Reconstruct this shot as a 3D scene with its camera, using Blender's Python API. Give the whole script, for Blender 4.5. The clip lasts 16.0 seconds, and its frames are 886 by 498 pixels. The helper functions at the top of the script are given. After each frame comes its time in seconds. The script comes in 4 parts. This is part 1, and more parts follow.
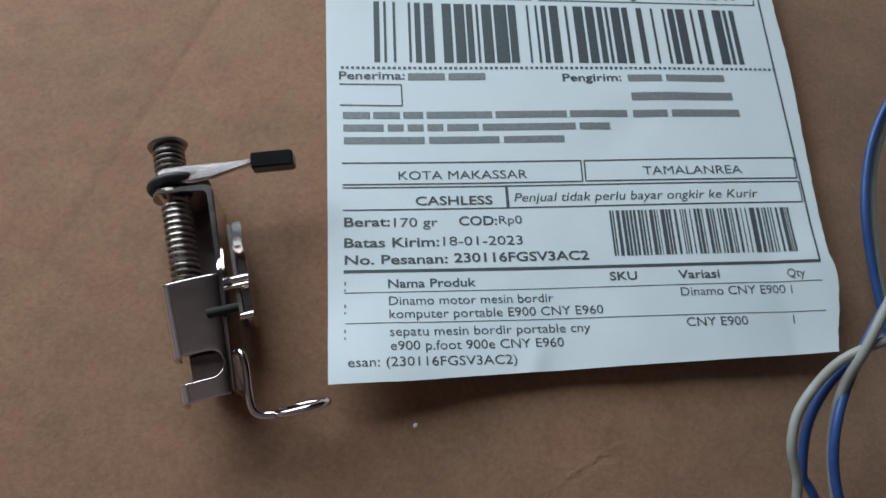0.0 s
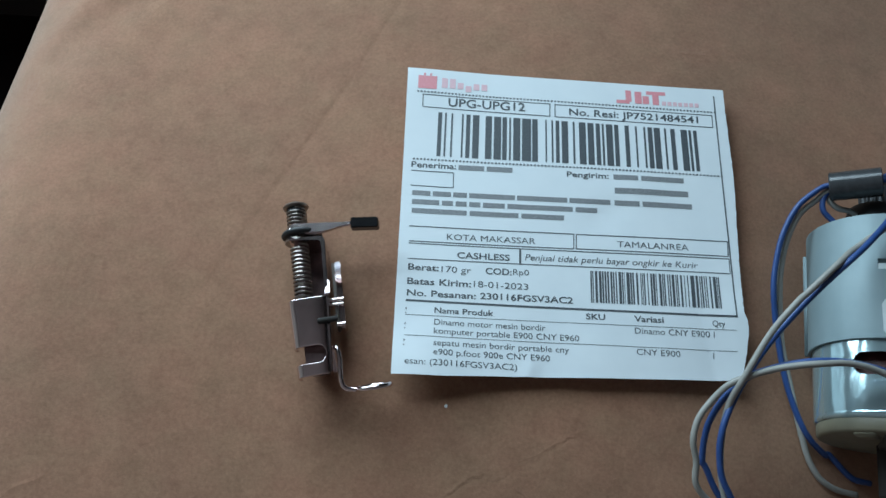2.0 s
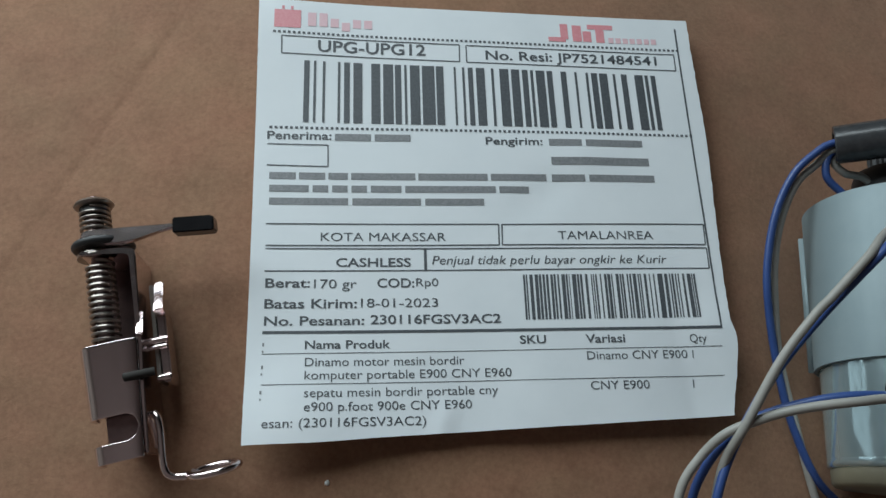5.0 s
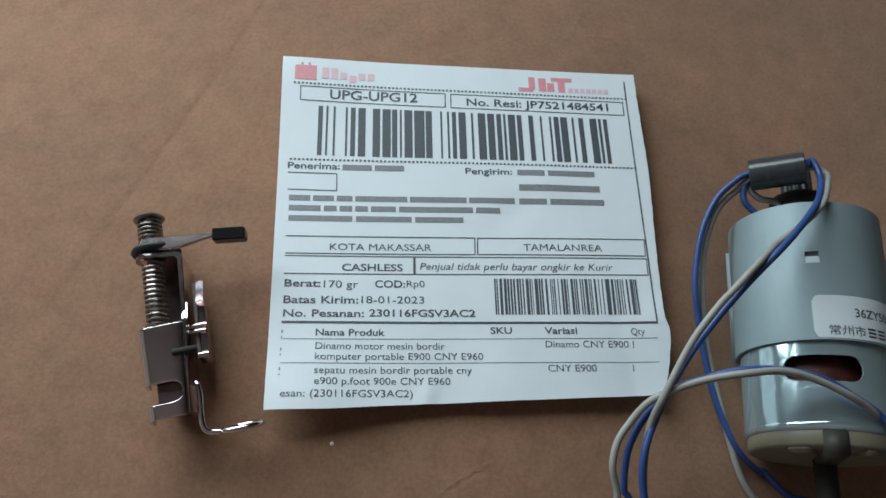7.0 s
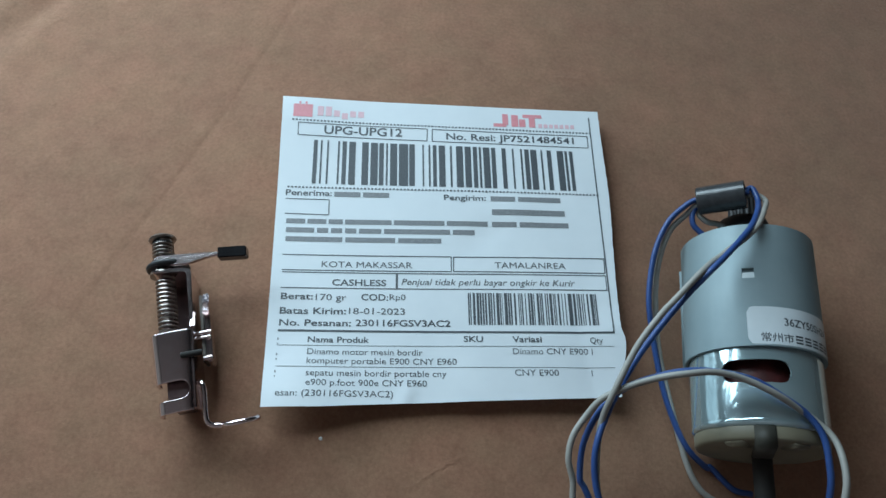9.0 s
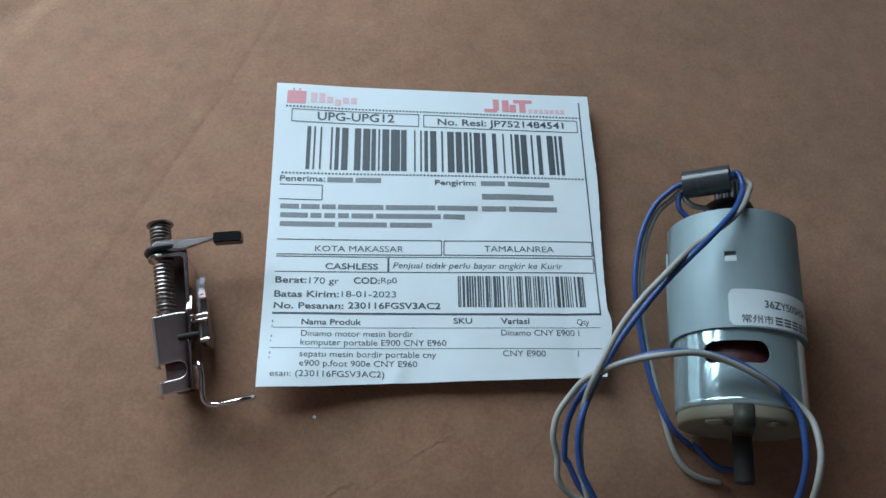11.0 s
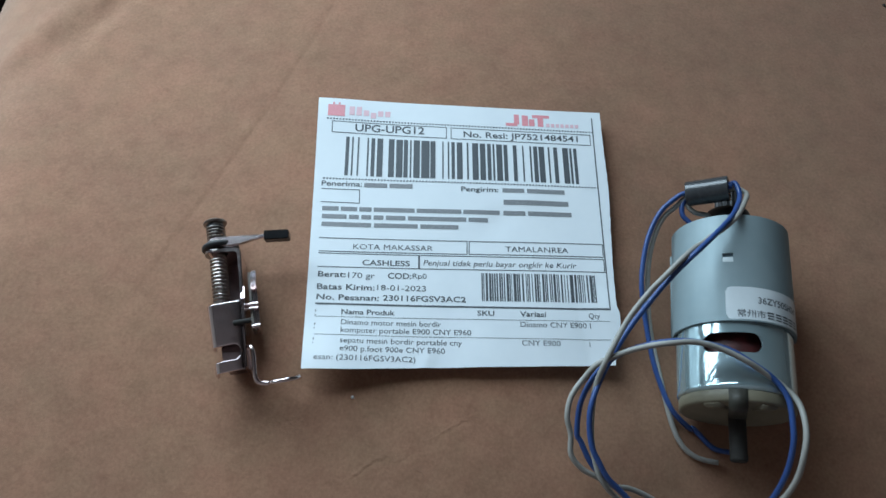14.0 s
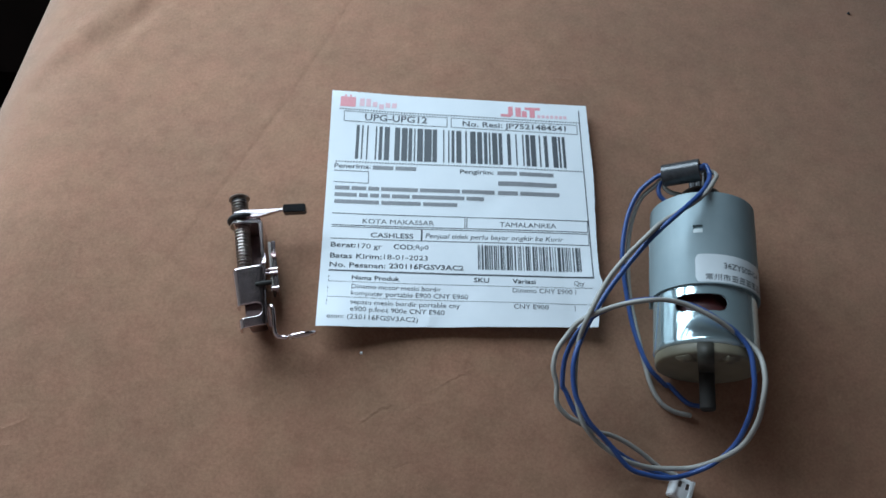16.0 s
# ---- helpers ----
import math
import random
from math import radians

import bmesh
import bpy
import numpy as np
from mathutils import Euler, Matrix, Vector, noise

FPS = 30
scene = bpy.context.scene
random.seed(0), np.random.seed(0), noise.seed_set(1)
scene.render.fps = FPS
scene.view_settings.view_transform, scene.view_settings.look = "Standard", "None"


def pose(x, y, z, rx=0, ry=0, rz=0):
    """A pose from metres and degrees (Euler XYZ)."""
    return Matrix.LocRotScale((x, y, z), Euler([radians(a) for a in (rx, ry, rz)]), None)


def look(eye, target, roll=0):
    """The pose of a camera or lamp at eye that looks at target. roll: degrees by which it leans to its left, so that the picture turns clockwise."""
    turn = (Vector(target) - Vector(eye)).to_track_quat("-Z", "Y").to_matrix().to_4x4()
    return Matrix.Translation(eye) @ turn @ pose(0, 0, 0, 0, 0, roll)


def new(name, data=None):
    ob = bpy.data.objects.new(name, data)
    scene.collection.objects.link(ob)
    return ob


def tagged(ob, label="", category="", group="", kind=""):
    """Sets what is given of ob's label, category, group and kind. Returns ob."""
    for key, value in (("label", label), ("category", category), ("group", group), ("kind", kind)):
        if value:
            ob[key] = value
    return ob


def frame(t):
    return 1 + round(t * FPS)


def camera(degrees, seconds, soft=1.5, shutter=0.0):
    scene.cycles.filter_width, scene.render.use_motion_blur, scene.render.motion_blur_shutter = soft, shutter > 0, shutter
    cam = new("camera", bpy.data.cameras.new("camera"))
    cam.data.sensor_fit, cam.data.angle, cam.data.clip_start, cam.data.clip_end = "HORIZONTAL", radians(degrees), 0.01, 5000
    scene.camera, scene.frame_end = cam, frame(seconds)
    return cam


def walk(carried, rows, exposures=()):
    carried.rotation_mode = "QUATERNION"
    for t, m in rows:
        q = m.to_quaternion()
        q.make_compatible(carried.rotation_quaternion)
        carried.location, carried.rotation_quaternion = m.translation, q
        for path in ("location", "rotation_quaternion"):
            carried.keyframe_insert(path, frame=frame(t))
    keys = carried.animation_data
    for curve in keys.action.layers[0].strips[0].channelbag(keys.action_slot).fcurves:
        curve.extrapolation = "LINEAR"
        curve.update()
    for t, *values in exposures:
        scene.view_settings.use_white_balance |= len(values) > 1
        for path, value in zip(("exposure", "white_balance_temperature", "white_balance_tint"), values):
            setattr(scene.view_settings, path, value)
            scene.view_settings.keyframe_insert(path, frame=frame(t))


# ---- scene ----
cam = camera(62.89, 16.0, shutter=0.5)
PATH = [
    (0, (-0.04168, -0.06702, 0.13539), (-0.02424, 0.00011, -0.05220), 12.480),
    (0.5, (-0.04229, -0.06317, 0.12958), (-0.02463, -0.00012, -0.05939), 13.643),
    (1, (-0.03928, -0.06346, 0.14656), (-0.03039, 0.00178, -0.04229), 6.481),
    (1.5, (-0.03998, -0.06537, 0.18207), (-0.03614, 0.00262, -0.00597), 3.736),
    (2, (-0.04225, -0.08471, 0.20269), (-0.03881, -0.01262, 0.01617), 5.486),
    (2.5, (-0.03325, -0.07977, 0.19029), (-0.02237, -0.00962, 0.00331), 9.748),
    (3, (-0.02976, -0.06042, 0.15363), (-0.01000, 0.00274, -0.03510), 16.758),
    (3.5, (-0.02626, -0.05454, 0.14509), (-0.00585, 0.00930, -0.04334), 15.817),
    (4, (-0.02940, -0.05279, 0.14386), (-0.00720, 0.01054, -0.04455), 17.558),
    (4.2, (-0.02839, -0.05316, 0.14466), (-0.00587, 0.00960, -0.04390), 18.231),
    (6.3, (-0.02839, -0.06199, 0.16218), (-0.00961, 0.00534, -0.02521), 15.029),
    (6.5, (-0.02843, -0.06583, 0.16747), (-0.01015, 0.00579, -0.01837), 13.965),
    (7, (-0.02642, -0.07506, 0.17818), (-0.00695, -0.00012, -0.00622), 14.138),
    (7.5, (-0.02894, -0.07259, 0.18175), (-0.00640, 0.00504, -0.00119), 15.240),
    (8, (-0.03249, -0.07214, 0.19119), (-0.00925, 0.00515, 0.00820), 14.961),
    (8.5, (-0.02711, -0.08173, 0.19879), (-0.00854, -0.00024, 0.01709), 12.964),
    (9, (-0.01975, -0.08784, 0.19903), (-0.00303, -0.00490, 0.01781), 11.308),
    (9.2, (-0.01928, -0.08644, 0.19793), (-0.00089, -0.00744, 0.01512), 12.417),
    (11.3, (-0.01304, -0.08879, 0.20501), (0.00018, -0.01105, 0.02121), 9.459),
    (11.5, (-0.01060, -0.08701, 0.20322), (0.00149, -0.00924, 0.01935), 8.289),
    (12, (-0.01142, -0.08536, 0.19915), (-0.00054, -0.01213, 0.01336), 8.083),
    (12.5, (-0.01191, -0.08409, 0.19670), (-0.00185, -0.01421, 0.00958), 7.707),
    (13, (-0.01205, -0.08298, 0.19755), (-0.00203, -0.01415, 0.01004), 8.108),
    (13.5, (-0.01377, -0.08980, 0.20581), (-0.00242, -0.01652, 0.02007), 8.993),
    (14, (-0.02343, -0.10173, 0.22450), (-0.01024, -0.02099, 0.04200), 9.956),
    (14.5, (-0.02358, -0.11090, 0.22863), (-0.01091, -0.02979, 0.04626), 9.528),
    (15, (-0.02316, -0.11365, 0.23187), (-0.01128, -0.03292, 0.04928), 9.146),
    (15.5, (-0.02446, -0.12290, 0.23648), (-0.01414, -0.04143, 0.05412), 8.687),
    (16, (-0.02354, -0.12934, 0.24169), (-0.01145, -0.04270, 0.06184), 9.004),
]
EXPOSURES = [(0, -0.18, 6450, 10), (0.5, -0.18, 6450, 10), (1.0, -0.18, 6450, 10), (1.5, -0.14, 6350, 9), (2.0, -0.02, 5850, 3),
             (2.5, 0.03, 5800, 3), (3.0, -0.10, 6400, 10), (3.5, -0.28, 6720, 10), (4.0, -0.29, 6850, 10), (6.5, -0.12, 6600, 10),
             (7.0, -0.04, 6600, 9), (7.5, -0.04, 6500, 10), (8.0, 0.0, 6400, 10), (8.5, 0.02, 6280, 9), (9.0, 0.04, 5950, 4), (11.5, 0.08, 5980, 7), (12.5, 0.10, 6020, 5), (13.0, 0.08, 6200, 9),
             (14.5, 0.20, 5850, 6), (15.0, 0.18, 6020, 9), (15.5, 0.18, 6130, 10), (16.0, 0.22, 5980, 10)]
walk(cam, [(t, look(eye, target, roll)) for t, eye, target, roll in PATH], EXPOSURES)

# ---- light ----
world = bpy.data.worlds.new("sky")
scene.world = world
world.use_nodes = True
wn = world.node_tree
sky = wn.nodes.new("ShaderNodeTexSky")
sky.sky_type, sky.sun_disc = "NISHITA", False
sky.sun_elevation, sky.sun_rotation = radians(40), radians(150)
wn.links.new(sky.outputs["Color"], wn.nodes["Background"].inputs["Color"])
wn.nodes["Background"].inputs["Strength"].default_value = 0.10

# daylight of the sky in the window opening of the north wall
win_light = bpy.data.lights.new("window_daylight", "AREA")
win_light.shape, win_light.size, win_light.size_y = "RECTANGLE", 0.92, 0.48
win_light.energy, win_light.color = 12.6, (0.79, 0.93, 1.0)
new("window_daylight", win_light).matrix_world = look((-0.52, 0.40, 0.355), (-0.52, 0.0, 0.355))


# ---- materials ----
class Mat:
    """A principled material with short ways to add nodes."""

    def __init__(self, name, color, rough=0.5, metal=0.0):
        self.m = bpy.data.materials.new(name)
        self.m.use_nodes = True
        self.t = self.m.node_tree
        self.b = self.t.nodes["Principled BSDF"]
        self.set("Base Color", (*color, 1)), self.set("Roughness", rough), self.set("Metallic", metal)
        self.co = self.t.nodes.new("ShaderNodeTexCoord").outputs["Object"]

    def set(self, key, value):
        self.b.inputs[key].default_value = value
        return self

    def noise(self, scale, detail=4, rough=0.55, stretch=None):
        n = self.t.nodes.new("ShaderNodeTexNoise")
        n.inputs["Scale"].default_value, n.inputs["Detail"].default_value = scale, detail
        n.inputs["Roughness"].default_value = rough
        src = self.co
        if stretch:
            mp = self.t.nodes.new("ShaderNodeMapping")
            mp.inputs["Scale"].default_value = stretch
            self.t.links.new(src, mp.inputs["Vector"])
            src = mp.outputs["Vector"]
        self.t.links.new(src, n.inputs["Vector"])
        return n.outputs["Fac"]

    def ramp(self, fac, *stops):
        r = self.t.nodes.new("ShaderNodeValToRGB")
        e = r.color_ramp.elements
        while len(e) < len(stops):
            e.new(0.5)
        for el, (p, c) in zip(e, stops):
            el.position = p
            el.color = (*c, 1) if len(c) == 3 else c
        self.t.links.new(fac, r.inputs["Fac"])
        return r.outputs["Color"]

    def mix(self, fac, a, b, kind="MIX"):
        n = self.t.nodes.new("ShaderNodeMix")
        n.data_type, n.blend_type = "RGBA", kind
        if isinstance(fac, float):
            n.inputs["Factor"].default_value = fac
        else:
            self.t.links.new(fac, n.inputs["Factor"])
        self.t.links.new(a, n.inputs["A"]), self.t.links.new(b, n.inputs["B"])
        return n.outputs["Result"]

    def link(self, key, out):
        self.t.links.new(out, self.b.inputs[key])
        return self

    def bump(self, height, strength, distance):
        last = self.b.inputs["Normal"].links
        n = self.t.nodes.new("ShaderNodeBump")
        n.inputs["Strength"].default_value, n.inputs["Distance"].default_value = strength, distance
        if last:
            self.t.links.new(last[0].from_socket, n.inputs["Normal"])
        self.t.links.new(height, n.inputs["Height"])
        self.t.links.new(n.outputs["Normal"], self.b.inputs["Normal"])
        return self


# thin wrinkles of the covering: from x, y to x, y in mm, and strength
WRINKLES = ((-43, -80, -22, -69.5, 1.0), (-24, -71.5, 9, -55.5, 0.75), (-18, -72.5, -10.5, -78, 0.9), (122, -22, 133, -19.5, 0.5),
            (-62, -62, -48, -57, 0.4), (-30, -92, -14, -88, 0.4))


def make_suede():
    k = Mat("suede", (0.25, 0.16, 0.1), 0.9)
    fine = k.ramp(k.noise(900, 6, 0.7), (0.25, (0.236, 0.126, 0.078)), (0.75, (0.347, 0.192, 0.122)))
    blot = k.ramp(k.noise(26, 5, 0.6), (0.3, (0.92, 0.935, 0.94)), (0.7, (1.07, 1.05, 1.04)))
    nap = k.ramp(k.noise(120, 5, 0.65), (0.3, (0.88, 0.87, 0.86)), (0.7, (1.09, 1.09, 1.09)))
    base = k.mix(1.0, k.mix(1.0, fine, blot, "MULTIPLY"), nap, "MULTIPLY")
    # faint reddish and greenish mottling of the dye
    dye = k.ramp(k.noise(70, 4, 0.6, (1, 1.3, 1)), (0.35, (0.97, 1.005, 0.985)), (0.65, (1.03, 0.995, 1.0)))
    base = k.mix(1.0, base, dye, "MULTIPLY")

    # the long crease: colour darkened along a slightly bent line
    def calc(op, a, b):
        n = k.t.nodes.new("ShaderNodeMath")
        n.operation = op
        for i, v in enumerate((a, b)):
            if isinstance(v, (int, float)):
                n.inputs[i].default_value = v
            else:
                k.t.links.new(v, n.inputs[i])
        return n.outputs[0]

    xyz = k.t.nodes.new("ShaderNodeSeparateXYZ")
    k.t.links.new(k.co, xyz.inputs[0])
    x, y = calc("MULTIPLY", xyz.outputs["X"], 1000), calc("MULTIPLY", xyz.outputs["Y"], 1000)
    q = calc("ADD", y, 6)
    bent = calc("MULTIPLY", calc("MULTIPLY", q, -0.0006), calc("SUBTRACT", y, 110))
    line = calc("ADD", calc("ADD", calc("MULTIPLY", q, 0.463), -103), bent)
    wob = calc("MULTIPLY", calc("SUBTRACT", k.noise(90, 3), 0.5), 3.0)
    off = calc("ABSOLUTE", calc("ADD", calc("SUBTRACT", x, line), wob), 0)
    near = calc("MAXIMUM", calc("SUBTRACT", 1.0, calc("MULTIPLY", off, 0.75)), 0)
    ends = calc("MULTIPLY", calc("MINIMUM", calc("MAXIMUM", calc("MULTIPLY", calc("ADD", y, 22), 0.03), 0), 1), calc("MULTIPLY", near, 0.55))
    crease_tone = k.ramp(k.noise(300, 3), (0.2, (0.52, 0.47, 0.43)), (0.8, (0.72, 0.68, 0.64)))
    k.link("Base Color", k.mix(calc("MULTIPLY", ends, k.noise(160, 3)), base, k.mix(1.0, base, crease_tone, "MULTIPLY")))
    k.set("Sheen Weight", 0.5).set("Sheen Roughness", 0.45).set("Sheen Tint", (0.95, 0.85, 0.75, 1))
    k.set("Specular IOR Level", 0.15)
    # single thin wrinkles: raised on one side, pressed in on the other
    wobble = calc("ADD", calc("MULTIPLY", calc("SUBTRACT", k.noise(110, 3), 0.5), 7.0), calc("MULTIPLY", calc("SUBTRACT", k.noise(420, 3), 0.5), 2.4))
    broken = calc("MINIMUM", calc("MAXIMUM", calc("MULTIPLY", calc("SUBTRACT", k.noise(230, 3), 0.36), 6), 0), 1)
    relief = None
    for ax, ay, bx, by, high in WRINKLES:
        long = math.hypot(bx - ax, by - ay)
        ux, uy = (bx - ax) / long, (by - ay) / long
        dx, dy = calc("SUBTRACT", x, ax), calc("SUBTRACT", y, ay)
        along = calc("ADD", calc("MULTIPLY", dx, ux), calc("MULTIPLY", dy, uy))
        away = calc("ADD", calc("SUBTRACT", calc("MULTIPLY", dy, ux), calc("MULTIPLY", dx, uy)), wobble)
        inside = calc("MINIMUM", calc("MAXIMUM", calc("MULTIPLY", calc("MINIMUM", along, calc("SUBTRACT", long, along)), 0.25), 0), 1)
        hump = calc("MAXIMUM", calc("SUBTRACT", 1, calc("ABSOLUTE", calc("SUBTRACT", away, 0.7), 0)), 0)
        dip = calc("MAXIMUM", calc("SUBTRACT", 1, calc("ABSOLUTE", calc("ADD", away, 0.7), 0)), 0)
        one = calc("MULTIPLY", calc("MULTIPLY", calc("SUBTRACT", hump, dip), calc("MULTIPLY", inside, broken)), high)
        relief = one if relief is None else calc("ADD", relief, one)
    k.bump(relief, 0.45, 0.00014)
    # thin broken creases
    warp = k.t.nodes.new("ShaderNodeVectorMath")
    warp.operation = "MULTIPLY_ADD"
    soft = k.t.nodes.new("ShaderNodeTexNoise")
    soft.inputs["Scale"].default_value = 35
    k.t.links.new(k.co, soft.inputs["Vector"])
    k.t.links.new(soft.outputs["Color"], warp.inputs[0])
    warp.inputs[1].default_value = (0.03, 0.03, 0.03)
    k.t.links.new(k.co, warp.inputs[2])
    cell = k.t.nodes.new("ShaderNodeTexVoronoi")
    cell.feature = "DISTANCE_TO_EDGE"
    cell.inputs["Scale"].default_value = 19
    k.t.links.new(warp.outputs[0], cell.inputs["Vector"])
    line = calc("MAXIMUM", calc("SUBTRACT", 1.0, calc("MULTIPLY", cell.outputs["Distance"], 38)), 0)
    gaps = calc("MAXIMUM", calc("MULTIPLY", calc("SUBTRACT", k.noise(23, 3), 0.55), 5), 0)
    crease = calc("MULTIPLY", line, calc("MINIMUM", gaps, 1))
    k.bump(crease, 0.2, 0.0006)
    k.bump(k.noise(1500, 4, 0.7), 0.4, 0.0002).bump(k.noise(330, 5, 0.7), 0.28, 0.0005)
    return k.m


def make_paper():
    k = Mat("thermal_paper", (0.8, 0.82, 0.83), 0.42)
    k.link("Base Color", k.ramp(k.noise(60, 5, 0.6), (0.3, (0.735, 0.785, 0.812)), (0.7, (0.785, 0.83, 0.852))))
    k.bump(k.noise(55, 3, 0.5), 0.25, 0.0008).bump(k.noise(1400, 3), 0.08, 0.0001)
    return k.set("Specular IOR Level", 0.35).m


def make_ink(name, dark, light):
    k = Mat(name, dark, 0.5)
    k.link("Base Color", k.ramp(k.noise(1800, 3, 0.7), (0.3, dark), (0.8, light)))
    return k.m


def make_zinc():
    k = Mat("zinc_plated_steel", (0.6, 0.66, 0.68), 0.5, 0.3)
    k.link("Base Color", k.ramp(k.noise(90, 5), (0.3, (0.215, 0.275, 0.292)), (0.7, (0.25, 0.31, 0.326))))
    k.link("Roughness", k.ramp(k.noise(400, 4, 0.6, (1, 0.1, 1)), (0.3, (0.56,) * 3), (0.7, (0.66,) * 3)))
    return k.bump(k.noise(700, 3, 0.6, (1, 0.15, 1)), 0.05, 0.0002).m


def make_can():
    k = Mat("bright_tinned_steel", (0.66, 0.68, 0.68), 0.16, 0.72)
    k.link("Roughness", k.ramp(k.noise(140, 4, 0.6, (1, 0.3, 1)), (0.35, (0.09,) * 3), (0.7, (0.14,) * 3)))
    k.link("Base Color", k.ramp(k.noise(50, 4), (0.3, (0.50, 0.65, 0.68)), (0.7, (0.56, 0.70, 0.73))))
    return k.bump(k.noise(120, 2), 0.04, 0.0004).m


def make_chrome():
    k = Mat("nickel_plating", (0.68, 0.58, 0.575), 0.2, 1.0)
    k.link("Roughness", k.ramp(k.noise(500, 5, 0.6), (0.4, (0.15,) * 3), (0.75, (0.19,) * 3)))
    return k.bump(k.noise(350, 3), 0.05, 0.0003).m


def make_plain(name, a, b, rough, metal=0.0, scale=300, bump=0.1):
    k = Mat(name, a, rough, metal)
    k.link("Base Color", k.ramp(k.noise(scale, 4), (0.3, a), (0.7, b)))
    return k.bump(k.noise(scale * 3, 3), bump, 0.0002).m


SUEDE, PAPER = make_suede(), make_paper()
INK = make_ink("black_print", (0.062, 0.071, 0.080), (0.108, 0.120, 0.132))
GREY_INK = make_ink("faint_grey_print", (0.17, 0.18, 0.19), (0.30, 0.31, 0.32))
RED_INK = make_ink("faded_red_print", (0.70, 0.25, 0.28), (0.77, 0.36, 0.39))
PINK_INK = make_ink("pale_pink_print", (0.75, 0.48, 0.52), (0.79, 0.57, 0.61))
ZINC, CAN, CHROME = make_zinc(), make_can(), make_chrome()
CREAM = make_plain("cream_plastic", (0.16, 0.142, 0.096), (0.20, 0.18, 0.125), 0.5, 0, 120, 0.05)
OLIVE = make_plain("smoky_olive_plastic", (0.035, 0.033, 0.025), (0.05, 0.047, 0.036), 0.6)
BLACK = make_plain("black_rubber", (0.010, 0.010, 0.011), (0.02, 0.02, 0.021), 0.55)
GLOSS_BLACK = make_plain("glossy_black_plastic", (0.008, 0.008, 0.009), (0.014, 0.014, 0.015), 0.14, 0, 200, 0.03)
TUBE = make_plain("black_shrink_tube", (0.030, 0.031, 0.033), (0.048, 0.050, 0.053), 0.24, 0, 500, 0.12)
STEEL = make_plain("dark_spring_steel", (0.25, 0.22, 0.20), (0.35, 0.31, 0.28), 0.34, 1.0, 400, 0.06)
# paler copy of the zinc: light caught by the tongue, put into its colour
LIT_STEEL = make_plain("lit_tongue_steel", (0.50, 0.55, 0.56), (0.58, 0.63, 0.64), 0.4, 0.2)
# maroon reflections in the foot's recesses are put into this dark steel colour
DARK_STEEL = make_plain("dark_maroon_steel", (0.20, 0.14, 0.135), (0.27, 0.19, 0.185), 0.28, 1.0, 400, 0.06)
SHAFT = make_plain("oiled_shaft_steel", (0.014, 0.012, 0.010), (0.022, 0.019, 0.016), 0.85, 0.0)
COPPER = make_plain("enamelled_copper", (0.022, 0.004, 0.0035), (0.075, 0.010, 0.009), 0.5, 0.0, 260, 0.5)
BLUE = make_plain("blue_wire_insulation", (0.022, 0.055, 0.185), (0.032, 0.073, 0.225), 0.4, 0, 250, 0.08)
WHITE = make_plain("grey_white_wire_insulation", (0.25, 0.243, 0.22), (0.31, 0.30, 0.275), 0.5, 0, 250, 0.08)
NYLON = make_plain("white_nylon", (0.76, 0.78, 0.78), (0.82, 0.83, 0.83), 0.4, 0, 200, 0.04)
STICKER = make_plain("glossy_white_sticker", (0.56, 0.61, 0.63), (0.62, 0.66, 0.68), 0.22, 0, 100, 0.03)
WALL = make_plain("dull_brown_wall", (0.46, 0.41, 0.37), (0.52, 0.47, 0.43), 0.9, 0, 4, 0.1)
# shade past the seat edge is put into this near-black floor colour
DARK_FLOOR = make_plain("shaded_floor", (0.006, 0.004, 0.004), (0.012, 0.008, 0.007), 1.0, 0, 6, 0.1)
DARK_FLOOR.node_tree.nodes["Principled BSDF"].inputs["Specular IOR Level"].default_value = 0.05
# unseen ceiling, tinted red-brown to colour the metal's reflections and the fill
CEILING = make_plain("reflected_ceiling", (0.52, 0.42, 0.405), (0.60, 0.485, 0.47), 0.8, 0, 4, 0.1)
# north wall, near-black so the view past the seat edge stays dark
DARK_WALL = make_plain("dark_brown_wall", (0.018, 0.012, 0.010), (0.03, 0.02, 0.017), 0.8, 0, 6, 0.1)
# unseen south wall; its tone stands for light blocked behind the camera
BACK_WALL = make_plain("dull_red_brown_wall", (0.44, 0.34, 0.32), (0.50, 0.39, 0.37), 0.9, 0, 4, 0.1)
DARK_BASE = make_plain("dark_brown_fabric", (0.05, 0.035, 0.025), (0.08, 0.055, 0.04), 0.9, 0, 200, 0.2)


# ---- builders ----
def mesh_of(bm, material, smooth=True, name="mesh"):
    me = bpy.data.meshes.new(name)
    bmesh.ops.recalc_face_normals(bm, faces=bm.faces)
    bm.to_mesh(me)
    bm.free()
    me.materials.append(material)
    if smooth:
        me.shade_smooth()
    return me


def part(name, bm, material, parent, label="", smooth=True):
    """Links a bmesh as one mesh object under a thing or a part."""
    ob = new(name, mesh_of(bm, material, smooth, name))
    ob.parent = parent
    return tagged(ob, label)


def sharp(ob, degrees=35):
    ob.data.set_sharp_from_angle(angle=radians(degrees))
    return ob


